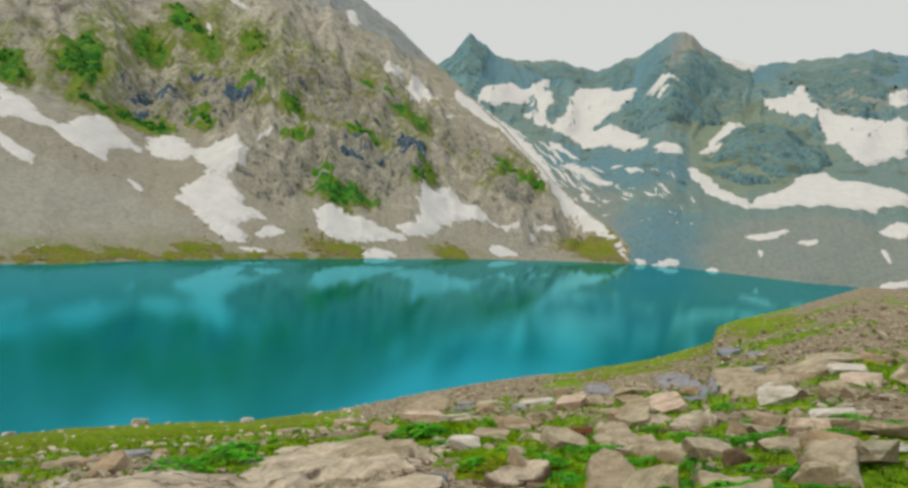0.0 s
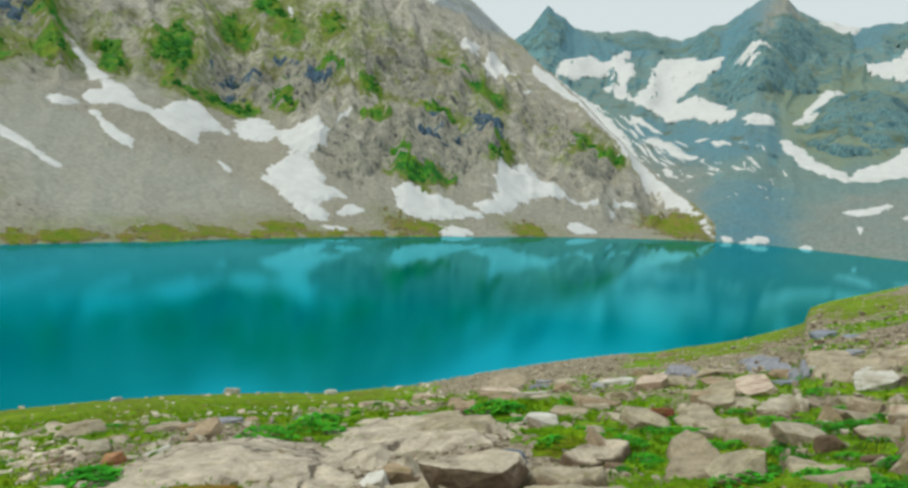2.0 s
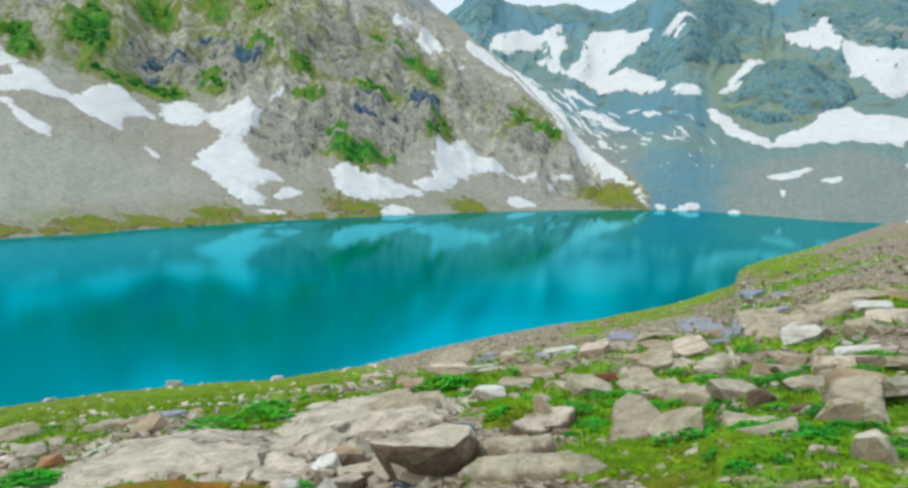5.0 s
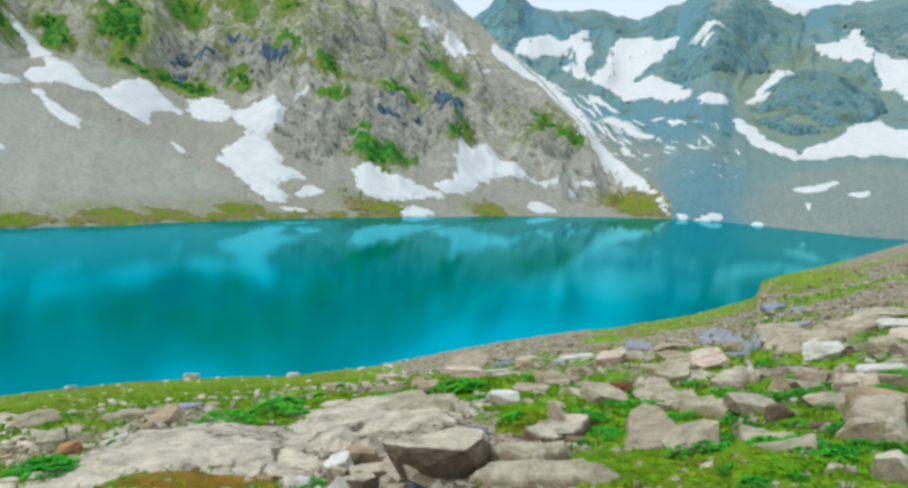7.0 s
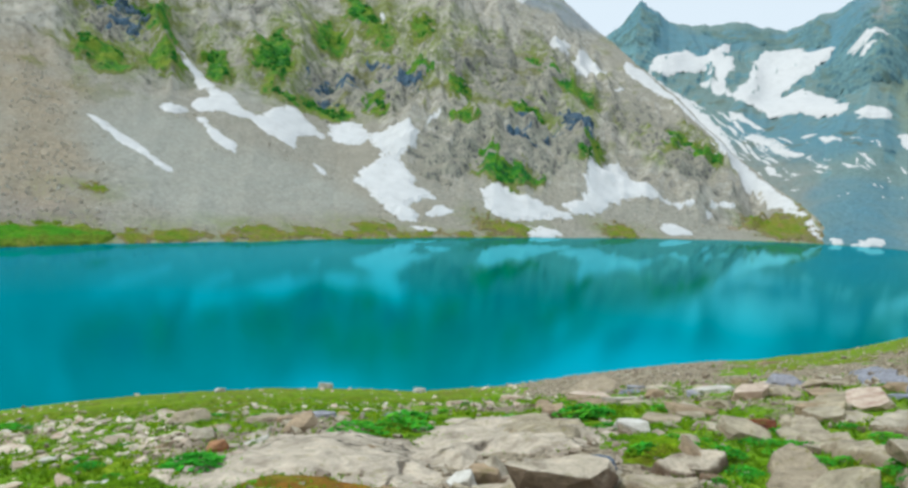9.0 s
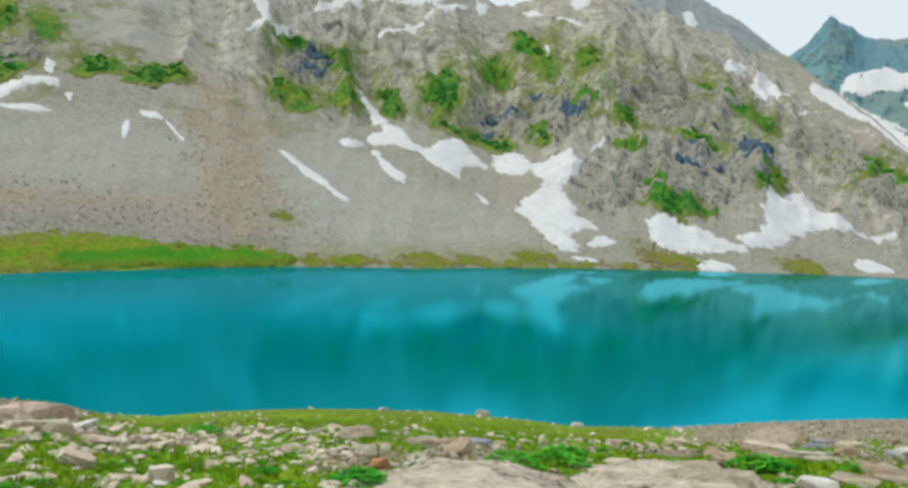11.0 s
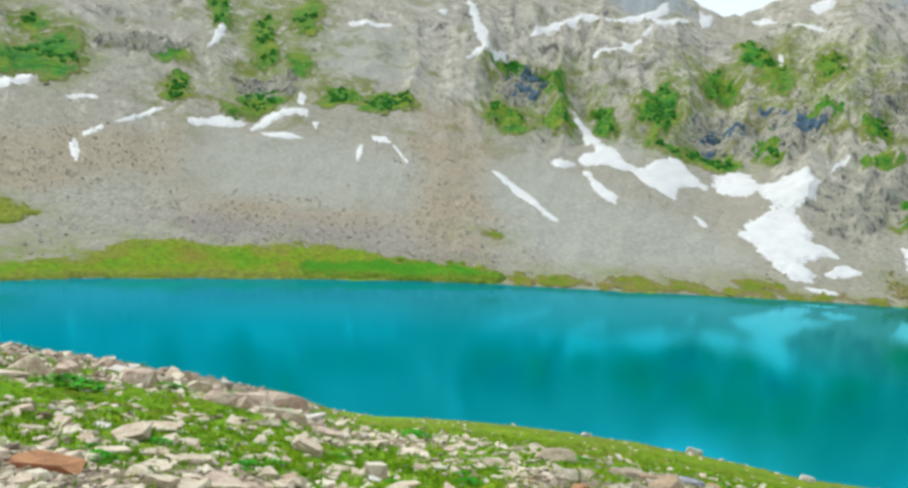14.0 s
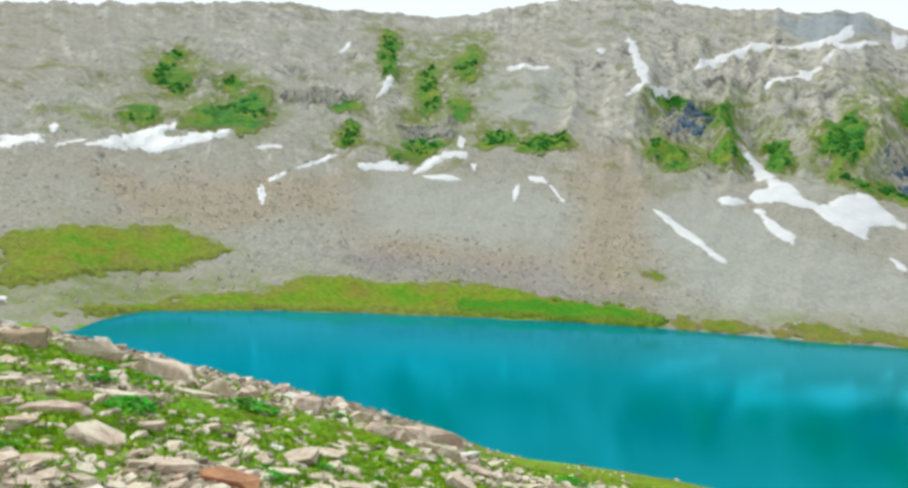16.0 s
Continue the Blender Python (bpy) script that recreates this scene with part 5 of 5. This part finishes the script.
BOULDERS_H = '''
white block 14.92 5.60 0.23 0.16
dark slab -9.74 6.40 0.31 0.14
pink slab -8.44 26.10 1.20 0.48
pale slab -19.22 7.70 0.29 0.16
brown slab -12.84 52.90 1.92 0.67
pale slab 93.47 10.30 0.37 0.19
pink slab 87.70 7.30 0.27 0.17
white slab 80.98 8.90 0.33 0.12
pale slab 75.74 11.80 0.54 0.19
white slab 76.84 9.10 0.34 0.14
pale slab 91.01 7.60 0.35 0.14
pink slab 67.05 11.20 0.42 0.21
pale slab 73.59 6.70 0.45 0.16
white slab 68.99 8.90 0.34 0.13
'''
for k, line in enumerate((BOULDERS_G + BOULDERS_H + BOULDERS_A + BOULDERS_B + BOULDERS_C + BOULDERS_D + BOULDERS_E).split("\n")):
    if not line.strip():
        continue
    tone, shape, az, r, w, h = line.split()
    az, r, w, h = float(az), float(r), float(w), float(h)
    deep = 0.72 * w
    tall = max(0.30 * w if shape != "slab" else 0.16 * w, (h - 0.36 * deep) / 0.9)
    if shape == "shard":
        w, deep, tall = 1.3 * w, 0.75 * w, max(1.0 * h, 0.6 * w)
    if az > 44 and tone == "pale":
        tone = "bleached"
    if 44 < az and r < 12:
        tall *= 0.75
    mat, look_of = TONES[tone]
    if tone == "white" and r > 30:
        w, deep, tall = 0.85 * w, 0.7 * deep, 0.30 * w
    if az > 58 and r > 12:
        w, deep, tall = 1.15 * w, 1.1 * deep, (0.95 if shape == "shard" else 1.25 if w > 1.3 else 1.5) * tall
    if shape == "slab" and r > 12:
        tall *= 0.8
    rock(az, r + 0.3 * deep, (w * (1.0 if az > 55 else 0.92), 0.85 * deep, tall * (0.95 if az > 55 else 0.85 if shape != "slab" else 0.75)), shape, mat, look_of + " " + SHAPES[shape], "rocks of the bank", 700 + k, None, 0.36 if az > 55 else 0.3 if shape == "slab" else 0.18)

# plates that lean on their neighbours: tone, bearing, distance, width, depth, thickness, tilt sideways, tilt back, turn
LEANING = """
pale 3.4 5.40 0.85 0.50 0.13 32 12 20
pale 5.6 5.70 0.60 0.42 0.14 -22 18 40
brown -7.9 6.90 0.46 0.34 0.12 40 5 15
pale -19.5 6.00 0.72 0.50 0.15 -16 20 -20
pale -23.4 6.90 0.66 0.44 0.14 24 15 30
pale -11.6 8.20 0.70 0.46 0.14 20 20 10
brown 26.4 9.90 0.70 0.52 0.15 -26 16 20
white 11.4 6.15 0.44 0.32 0.10 -18 22 -30
bleached 58.0 9.40 0.60 0.42 0.12 16 18 30
bleached 72.0 7.90 0.55 0.40 0.11 -18 14 10
bleached 88.0 7.00 0.58 0.40 0.12 20 16 -20
"""
for k, line in enumerate(LEANING.split("\n")[1:-1]):
    tone, *sizes = line.split()
    az, r, w, deep, tall, side, back_tilt, spin = (float(v) for v in sizes)
    mat, look_of = TONES[tone]
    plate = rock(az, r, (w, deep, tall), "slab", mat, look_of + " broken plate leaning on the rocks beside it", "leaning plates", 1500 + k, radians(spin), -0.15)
    plate.matrix_world = plate.matrix_world @ Matrix.Diagonal((1 / w, 1 / deep, 1 / tall, 1)) @ Matrix.Rotation(radians(side), 4, "Y") @ Matrix.Rotation(radians(back_tilt), 4, "X") @ Matrix.Diagonal((w, deep, tall, 1))

SLABS = [
    "36.54:6.6 33.81:7.6 28.84:8.9 22.05:9.3 17.16:8.8 14.54:6.8 15.36:5.9 20.98:6.2 25.7:6.5 30.12:6.4 32.21:6.3",
    "16.66:8.9 13.21:11 9.11:11.6 2.81:10.3 -0.37:8.5 2.12:7.3 8.94:7.8 10.95:6.8 12.49:6.8 15.1:7.8",
]
for k, outline in enumerate(SLABS):
    draped("bedrock", outline, ground_height, slab_stone, 0.16, 0.5, 0.9, "broad pale bedrock slab with cracks and ledges", "rock", "bedrock slabs", 8000 + 31 * k, 0.022, 14)


# flat slabs sunk in the turf, each with its own broken outline
FLAT = [
    ("pale", "-22.13:7.05 -23.48:5.98 -24.77:5.96 -26.50:5.81 -28.47:5.38 -28.75:5.22 -25.68:5.21 -23.00:5.46"),
    ("pale", "-13.98:11.44 -16.52:9.55 -19.50:8.66 -21.92:7.54 -22.45:7.12 -19.66:7.39 -17.94:7.71 -15.95:8.07 -14.90:8.87"),
    ("pale", "-15.67:11.42 -16.73:14.30 -17.84:15.28 -19.14:12.09 -18.31:11.00"),
    ("pale", "-20.01:9.95 -21.07:10.64 -22.41:10.07 -24.02:8.73 -22.54:9.25 -20.98:9.22"),
    ("pale", "-30.07:6.33 -32.08:6.32 -33.63:6.29 -33.80:5.72 -31.87:5.46 -30.02:5.89"),
    ("pale", "-29.05:7.31 -31.30:7.29 -31.52:6.65 -30.16:6.63"),
    ("pale", "-22.47:19.54 -25.35:15.11 -29.06:11.71 -28.77:10.87 -25.62:10.72 -23.25:11.64"),
    ("lilac", "-18.13:32.33 -19.70:31.10 -21.07:24.72 -23.65:11.77 -22.81:11.83 -20.72:19.86 -18.89:23.69"),
    ("pale", "-0.32:5.10 -1.46:5.37 -3.92:5.51 -8.86:5.46 -13.63:5.35 -14.19:5.11 -9.01:5.06"),
    ("pale", "-1.40:5.58 -2.78:6.05 -5.45:6.28 -8.71:5.90 -8.93:5.60 -5.17:5.46"),
    ("pale", "-13.65:6.08 -13.99:7.23 -15.00:7.70 -16.67:7.27 -19.15:6.63 -18.34:6.27 -16.01:6.06"),
    ("umber", "-4.92:6.43 -6.04:6.77 -9.37:6.97 -11.06:6.95 -10.21:6.62 -7.38:6.39"),
    ("pale", "3.52:24.65 1.42:46.16 -0.53:43.47 -1.70:25.63 0.81:18.95 2.76:18.60"),
    ("brown", "5.67:16.83 4.70:18.44 2.77:11.88 3.61:11.14 5.12:12.28"),
    ("pale", "9.48:10.88 7.08:12.08 3.59:10.91 0.55:8.51 2.44:7.68 6.44:7.99"),
]
for k, (tone, outline) in enumerate(FLAT):
    mat, look_of = TONES[tone]
    draped("flat_rock", outline, ground_height, mat, 0.12, 0.7, 0.45, look_of + " flat rock slab sunk in the turf", "rock", "flat slabs of the bank", 8600 + 31 * k, 0.018, 8, 0.0, 0.0, 0.28)


# loose rocks strewn between them
rng = random.Random(5)
placed = 0
while placed < 30:
    az = rng.uniform(-38, 98)
    far = float(brow_far(az))
    r = math.exp(rng.uniform(math.log(4.2), math.log(min(far * 0.98, 70))))
    a = radians(az)
    strewn = float(stoniness(np.array(-r * math.sin(a)), np.array(r * math.cos(a))))
    if (r < 8.4 and -30 < az < 16) or rng.random() > strewn ** 1.6 + 0.06:
        continue
    w = (0.10 + 0.24 * rng.random() ** 2) * (r / 7) ** 0.62
    shape = rng.choice(("slab", "slab", "block"))
    tone = rng.choice(("pale", "pale", "pale", "pale", "pink", "white", "brown"))
    tone = "bleached" if az > 44 and tone in ("pale", "brown") else tone
    mat, look_of = TONES[tone]
    flat = rng.uniform(0.14, 0.28) if shape == "slab" else rng.uniform(0.3, 0.5)
    rock(az, r, (w, w * rng.uniform(0.6, 0.95), w * flat), shape, mat, look_of + " loose stone among turf", "loose rocks of the bank", rng.randrange(7), rng.uniform(0, 6.28), 0.2, 7)
    placed += 1


# broken plates that lean on one another
rng = random.Random(29)
placed = 0
while placed < 80:
    az, r = rng.uniform(-37, 97), math.exp(rng.uniform(math.log(4.6), math.log(15)))
    a = radians(az)
    strewn = float(stoniness(np.array(-r * math.sin(a)), np.array(r * math.cos(a))))
    if (r < 8.4 and -30 < az < 16) or r > 0.95 * float(brow_far(az)) or rng.random() > strewn + 0.15 or (az > 2 and rng.random() > 0.45):
        continue
    w = (rng.uniform(0.24, 0.54) if az > 2 else rng.uniform(0.40, 0.95)) * (r / 7) ** 0.6
    tone = rng.choice(("pale", "pale", "pale", "white", "brown", "brown", "pink"))
    tone = "bleached" if az > 44 and tone in ("pale", "brown") else tone
    mat, look_of = TONES[tone]
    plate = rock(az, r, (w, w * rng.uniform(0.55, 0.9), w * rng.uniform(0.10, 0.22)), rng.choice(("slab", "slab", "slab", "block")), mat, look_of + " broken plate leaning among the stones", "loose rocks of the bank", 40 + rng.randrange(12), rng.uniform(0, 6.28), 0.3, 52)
    size = Matrix.Diagonal((*plate.matrix_world.to_scale(), 1))
    plate.matrix_world = plate.matrix_world @ size.inverted() @ Matrix.Rotation(rng.uniform(-0.12, 0.4), 4, "X") @ Matrix.Rotation(rng.uniform(-0.25, 0.25), 4, "Y") @ size
    placed += 1


# jumbled rocks along the brow of the bank
rng = random.Random(91)
for k in range(64):
    az = rng.uniform(56, 95)
    r = float(brow_far(az)) * rng.uniform(0.70, 0.92)
    w = rng.uniform(0.25, 0.70) * (r / 16) ** 0.5
    tone = rng.choice(("bleached", "bleached", "pink", "pink", "white", "brown"))
    mat, look_of = TONES[tone]
    shape = rng.choice(("block", "undercut", "slab", "block"))
    ob = rock(az, r, (w, w * rng.uniform(0.6, 0.95), w * {"block": 0.6, "undercut": 0.5, "slab": 0.3}[shape]), shape, mat, look_of + " jagged rock in the pile along the brow", "jumbled rocks on the brow", 160 + rng.randrange(14), rng.uniform(0, 6.28), 0.42, 174)
    size = Matrix.Diagonal((*ob.matrix_world.to_scale(), 1))
    ob.matrix_world = ob.matrix_world @ size.inverted() @ Matrix.Rotation(rng.uniform(-0.35, 0.35), 4, "X") @ Matrix.Rotation(rng.uniform(-0.35, 0.35), 4, "Y") @ size

# broad flat plates on the fall of the bank towards the water
rng = random.Random(77)
for k in range(34):
    az, r = rng.uniform(-36, 0), math.exp(rng.uniform(math.log(9), math.log(27)))
    w = rng.uniform(0.5, 1.25) * (r / 12) ** 0.5
    tone = rng.choice(("pale", "pale", "white", "pink", "lilac", "brown"))
    mat, look_of = TONES[tone]
    rock(az, r, (w, w * rng.uniform(0.6, 1.0), w * rng.uniform(0.12, 0.24)), rng.choice(("slab", "slab", "block")), mat, look_of + " flat rock on the stony slope to the water", "flat rocks above the shore", 120 + rng.randrange(10), rng.uniform(0, 6.28), 0.3, 130)


def strewn_stones(count, seed, near, reach, size, power, az_from, az_to, flat):
    """Vertices and faces of many small stones strewn over the bank."""
    rs = np.random.RandomState(seed)
    kinds = []
    for k in range(10):
        bm = stone_bmesh(900 + k, ("slab", "block")[k % 2], False)
        bmesh.ops.triangulate(bm, faces=bm.faces)
        bm.verts.ensure_lookup_table()
        kinds.append((np.array([v.co[:] for v in bm.verts]), np.array([[v.index for v in f.verts] for f in bm.faces])))
        bm.free()
    n = count * 5
    az = rs.uniform(az_from, az_to, n)
    far = np.minimum(brow_far(az) * 1.02, reach)
    r = np.exp(rs.uniform(0, 1, n) * np.log(far / near)) * near
    x, y = -r * np.sin(np.radians(az)), r * np.cos(np.radians(az))
    ok = np.nonzero(rs.uniform(0, 1, n) < stoniness(x, y) ** 1.7 + (0.16 if seed > 13 else 0.03))[0][:count]
    verts, faces, base = [], [], 0
    z = ground_height(az, r)
    for i in ok:
        V, F = kinds[rs.randint(10)]
        w = size * (0.35 + 1.1 * rs.rand() ** 2.2) * (r[i] / near) ** power
        t = rs.uniform(0, 6.28)
        c, s = np.cos(t), np.sin(t)
        Q = V * np.array([w, w * rs.uniform(0.55, 1), w * rs.uniform(0.3, 0.75) * flat])
        tilt = rs.uniform(-0.35, 0.35, 2)
        Q = np.stack([c * Q[:, 0] - s * Q[:, 1], s * Q[:, 0] + c * Q[:, 1], Q[:, 2] + tilt[0] * Q[:, 0] + tilt[1] * Q[:, 1] - 0.12 * w], -1)
        verts.append(Q + np.array([x[i], y[i], z[i]]))
        faces.append(F + base)
        base += len(V)
    return np.concatenate(verts), np.concatenate(faces).tolist()


for count, seed, near, reach, size, power, a, b, flat in ((6000, 11, 3.6, 60, 0.058, 0.7, -40, 100, 0.8), (14000, 13, 13, 290, 0.105, 0.5, -42, 8, 0.8), (2600, 17, 4.4, 24, 0.18, 0.5, 36, 100, 0.42), (700, 23, 16, 60, 0.30, 0.3, 6, 56, 0.6), (1300, 19, 4.4, 26, 0.14, 0.5, -38, 40, 0.6)):
    V, F = strewn_stones(count, seed, near, reach, size, power, a, b, flat)
    tagged(mesh_object("stones", V, F, beach_stone if seed == 13 else bleached_stone if seed in (17, 23) else grit, None, False), "many small pale stones strewn over the bank", "stones", kind="stuff")


# ---- blocks lying on the scree fans ----
def scree_blocks(count, seed):
    rs = np.random.RandomState(seed)
    n = len(west.data.vertices)
    co = np.empty(n * 3)
    west.data.vertices.foreach_get("co", co)
    co = co.reshape(-1, 3)
    weight = np.zeros(n)
    for name, share in (("brown_scree", 1.0), ("shale", 0.8), ("fine_scree", -0.16)):
        v = np.empty(n, np.float32)
        west.data.attributes[name].data.foreach_get("value", v)
        weight += share * v
    r = np.hypot(co[:, 0], co[:, 1])
    weight = np.clip(weight + 0.16, 0, 1) * smooth(r, 300, 230) * (co[:, 2] > 1.5) * r
    kinds = []
    for k in range(8):
        bm = stone_bmesh(960 + k, "block", False)
        bmesh.ops.triangulate(bm, faces=bm.faces)
        bm.verts.ensure_lookup_table()
        kinds.append((np.array([v.co[:] for v in bm.verts]), np.array([[v.index for v in f.verts] for f in bm.faces])))
        bm.free()
    V, F, base, spots = [], [], 0, []
    for i in rs.choice(n, count, True, weight / weight.sum()):
        az = np.degrees(np.arctan2(-co[i, 0], co[i, 1])) + rs.uniform(-0.1, 0.1)
        far = r[i] * (1 + rs.uniform(-0.004, 0.004))
        spots.append((az, far))
        Q, T = kinds[rs.randint(8)]
        w = 0.30 + 0.8 * rs.rand() ** 4
        t = rs.uniform(0, 6.28)
        Q = (Q - np.array([0, 0, 0.3])) * np.array([w, w * rs.uniform(0.6, 1), w * rs.uniform(0.5, 0.9)])
        V.append(np.stack([np.cos(t) * Q[:, 0] - np.sin(t) * Q[:, 1], np.sin(t) * Q[:, 0] + np.cos(t) * Q[:, 1], Q[:, 2]], -1))
        F.append(T + base)
        base += len(Q)
    spots = np.array(spots)
    P = polar_points(spots[:, 0], spots[:, 1], west_height(spots[:, 0], spots[:, 1]))
    V = [q + p for q, p in zip(V, P)]
    return np.concatenate(V), np.concatenate(F).tolist()


V, F = scree_blocks(9000, 61)
tagged(mesh_object("scree_stones", V, F, scree_stone, None, False), "brown and grey blocks strewn over the scree fans", "stones", kind="stuff")


# ---- grass and plants of the near bank ----
def grass_tufts(count, seed):
    rs = np.random.RandomState(seed)
    n = count * 4
    az = rs.uniform(-40, 100, n)
    r = np.exp(rs.uniform(np.log(3.8), np.log(34), n))
    r = np.minimum(r, brow_far(az) * 0.99)
    x, y = -r * np.sin(np.radians(az)), r * np.cos(np.radians(az))
    ok = np.nonzero(rs.uniform(0, 1, n) < (1 - stoniness(x, y)) ** 1.3)[0][:count]
    z = ground_height(az, r)
    V, F = [], []
    for i in ok:
        size = (0.022 + 0.034 * rs.rand()) * (r[i] / 5) ** 0.45
        for _ in range(5):
            t, lean = rs.uniform(0, 6.28), rs.uniform(0.3, 1.1)
            d, side = np.array([np.cos(t), np.sin(t), 0]), np.array([-np.sin(t), np.cos(t), 0])
            p = np.array([x[i], y[i], z[i] - 0.02]) + d * size * 0.5 * rs.rand()
            k = len(V)
            top = p + d * size * lean + np.array([0, 0, size * rs.uniform(0.9, 1.6)])
            V += [p - side * size * 0.16, p + side * size * 0.16, (p + top) / 2 + side * size * 0.13 + np.array([0, 0, size * 0.2]), top]
            F += [(k, k + 1, k + 2), (k, k + 2, k + 3)]
    return V, F


V, F = grass_tufts(30000, 23)
tagged(mesh_object("grass", V, F, blade_mat, None, False), "short bright green grass tufts between the stones", "grass", kind="stuff")


def moss_sprigs(count, seed):
    """Short leafy shoots that stand out of the moss cushions."""
    rs = np.random.RandomState(seed)
    V, F = [], []
    for k, (height, outline) in enumerate(MOSS):
        if k == 1:
            continue
        poly = np.array([[float(v) for v in p.split(":")] for p in outline.split()])
        P = rs.uniform(poly.min(0), poly.max(0), (count, 2))
        P = P[signed_distance(P, poly) > 0.02]
        size = (0.012 + 0.022 * rs.rand(len(P)) ** 2) * (P[:, 1] / 6) ** 0.5
        for spot, w in zip(polar_points(P[:, 0], P[:, 1], height(P[:, 0], P[:, 1]) + 0.03), size):
            for _ in range(4):
                t = rs.uniform(0, 6.28)
                d, side = np.array([np.cos(t), np.sin(t), 0]), np.array([-np.sin(t), np.cos(t), 0])
                n = len(V)
                V += [spot, spot + d * w * 0.7 - side * w * 0.42 + (0, 0, w * 0.7), spot + d * w * 1.5 + (0, 0, w * 0.9), spot + d * w * 0.7 + side * w * 0.42 + (0, 0, w * 0.7)]
                F += [(n, n + 1, n + 2), (n, n + 2, n + 3)]
    return V, F


V, F = moss_sprigs(2600, 53)
tagged(mesh_object("moss_shoots", V, F, blade_mat, None, False), "short bright green shoots on the moss cushions", "moss", kind="stuff")


def plant_meshes(seed):
    """A low leafy alpine plant about 1 m across: many small cupped leaves, on short stems."""
    rng = random.Random(seed)
    leaves, stems = bmesh.new(), bmesh.new()
    for k in range(170):
        t, rad = rng.uniform(0, 6.28), 0.5 * rng.random() ** 0.6
        c = Vector((rad * math.cos(t), rad * 0.8 * math.sin(t), 0.04 + 0.30 * (1 - (rad / 0.5) ** 2) * rng.uniform(0.5, 1.1)))
        m = Matrix.Translation(c) @ Euler((rng.uniform(-0.6, 0.6), rng.uniform(-0.6, 0.6), rng.uniform(0, 6.28))).to_matrix().to_4x4()
        s = rng.uniform(0.05, 0.10)
        ring = [leaves.verts.new(m @ Vector(q)) for q in ((-s * 0.5, 0, 0.2 * s), (0, -s * 0.9, 0), (s * 0.5, 0, 0.2 * s), (0, s * 0.9, 0))]
        leaves.faces.new((ring[0], ring[1], ring[3]))
        leaves.faces.new((ring[1], ring[2], ring[3]))
        if k % 3 == 0:
            low = [stems.verts.new(Vector((c.x * 0.6 + dx, c.y * 0.6 + dy, -0.05))) for dx, dy in ((-0.008, -0.005), (0.008, -0.005), (0, 0.008))]
            top = stems.verts.new(c)
            for i in range(3):
                stems.faces.new((low[i], low[(i + 1) % 3], top))
    made = []
    for name, bm in (("foliage", leaves), ("stalk", stems)):
        me = bpy.data.meshes.new(name)
        bm.to_mesh(me)
        bm.free()
        me.materials.append(leaf_mat if name == "foliage" else turf_mat)
        made.append(me)
    return made


plants = [plant_meshes(k) for k in range(5)]
PLANTS = """
-20.39:5.70:0.54 -21.10:5.80:0.36 14.03:5.70:0.26 0.59:10.70:0.70 21.45:9.30:0.85 17.21:10.10:0.77 35.58:7.10:0.63 -6.13:11.60:0.65 -4.17:7.00:0.40
-28.48:5.20:0.39 -32.40:6.20:0.44 -24.50:4.60:0.24 -10.39:7.10:0.37 7.55:11.70:0.44 -2.85:17.10:0.40 -16.72:15.40:0.49 -18.86:9.70:0.31 34.88:7.30:0.57
16.99:11.20:0.96 1.30:10.90:0.90 43.39:7.60:0.30 48.71:23.80:0.90 69.94:7.70:0.29 69.19:17.40:0.64 48.38:18.40:0.87 76.69:12.00:0.99 85.74:9.30:0.68
"""
rng = random.Random(8)
sprouts = []
while len(sprouts) < 170:
    az, r = rng.uniform(-36, 96) if len(sprouts) < 80 else rng.uniform(-36, 2), math.exp(rng.uniform(math.log(4.6), math.log(22 if len(sprouts) < 80 else 10)))
    a = radians(az)
    if r < 0.9 * float(brow_far(az)) and 0.25 < float(stoniness(np.array(-r * math.sin(a)), np.array(r * math.cos(a)))) < 0.75:
        sprouts.append(f"{az:.2f}:{r:.2f}:{rng.uniform(0.14, 0.34) * (r / 6) ** 0.5:.2f}")
for k, row in enumerate(PLANTS.split() + sprouts):
    az, r, w = (float(v) for v in row.split(":"))
    ob = new("alpine_plant")
    for me in plants[k % 5]:
        new(me.name.split(".")[0], me).parent = ob
    p, turn = lie_on_ground(az, r + 0.2 * w, 1.3 * k)
    ob.matrix_world = Matrix.Translation(p) @ turn @ Matrix.Diagonal((w * 1.25, w * 1.25, w * 0.62, 1))
    tagged(ob, "low bright green leafy alpine plant between rocks", "plant", "alpine plants")
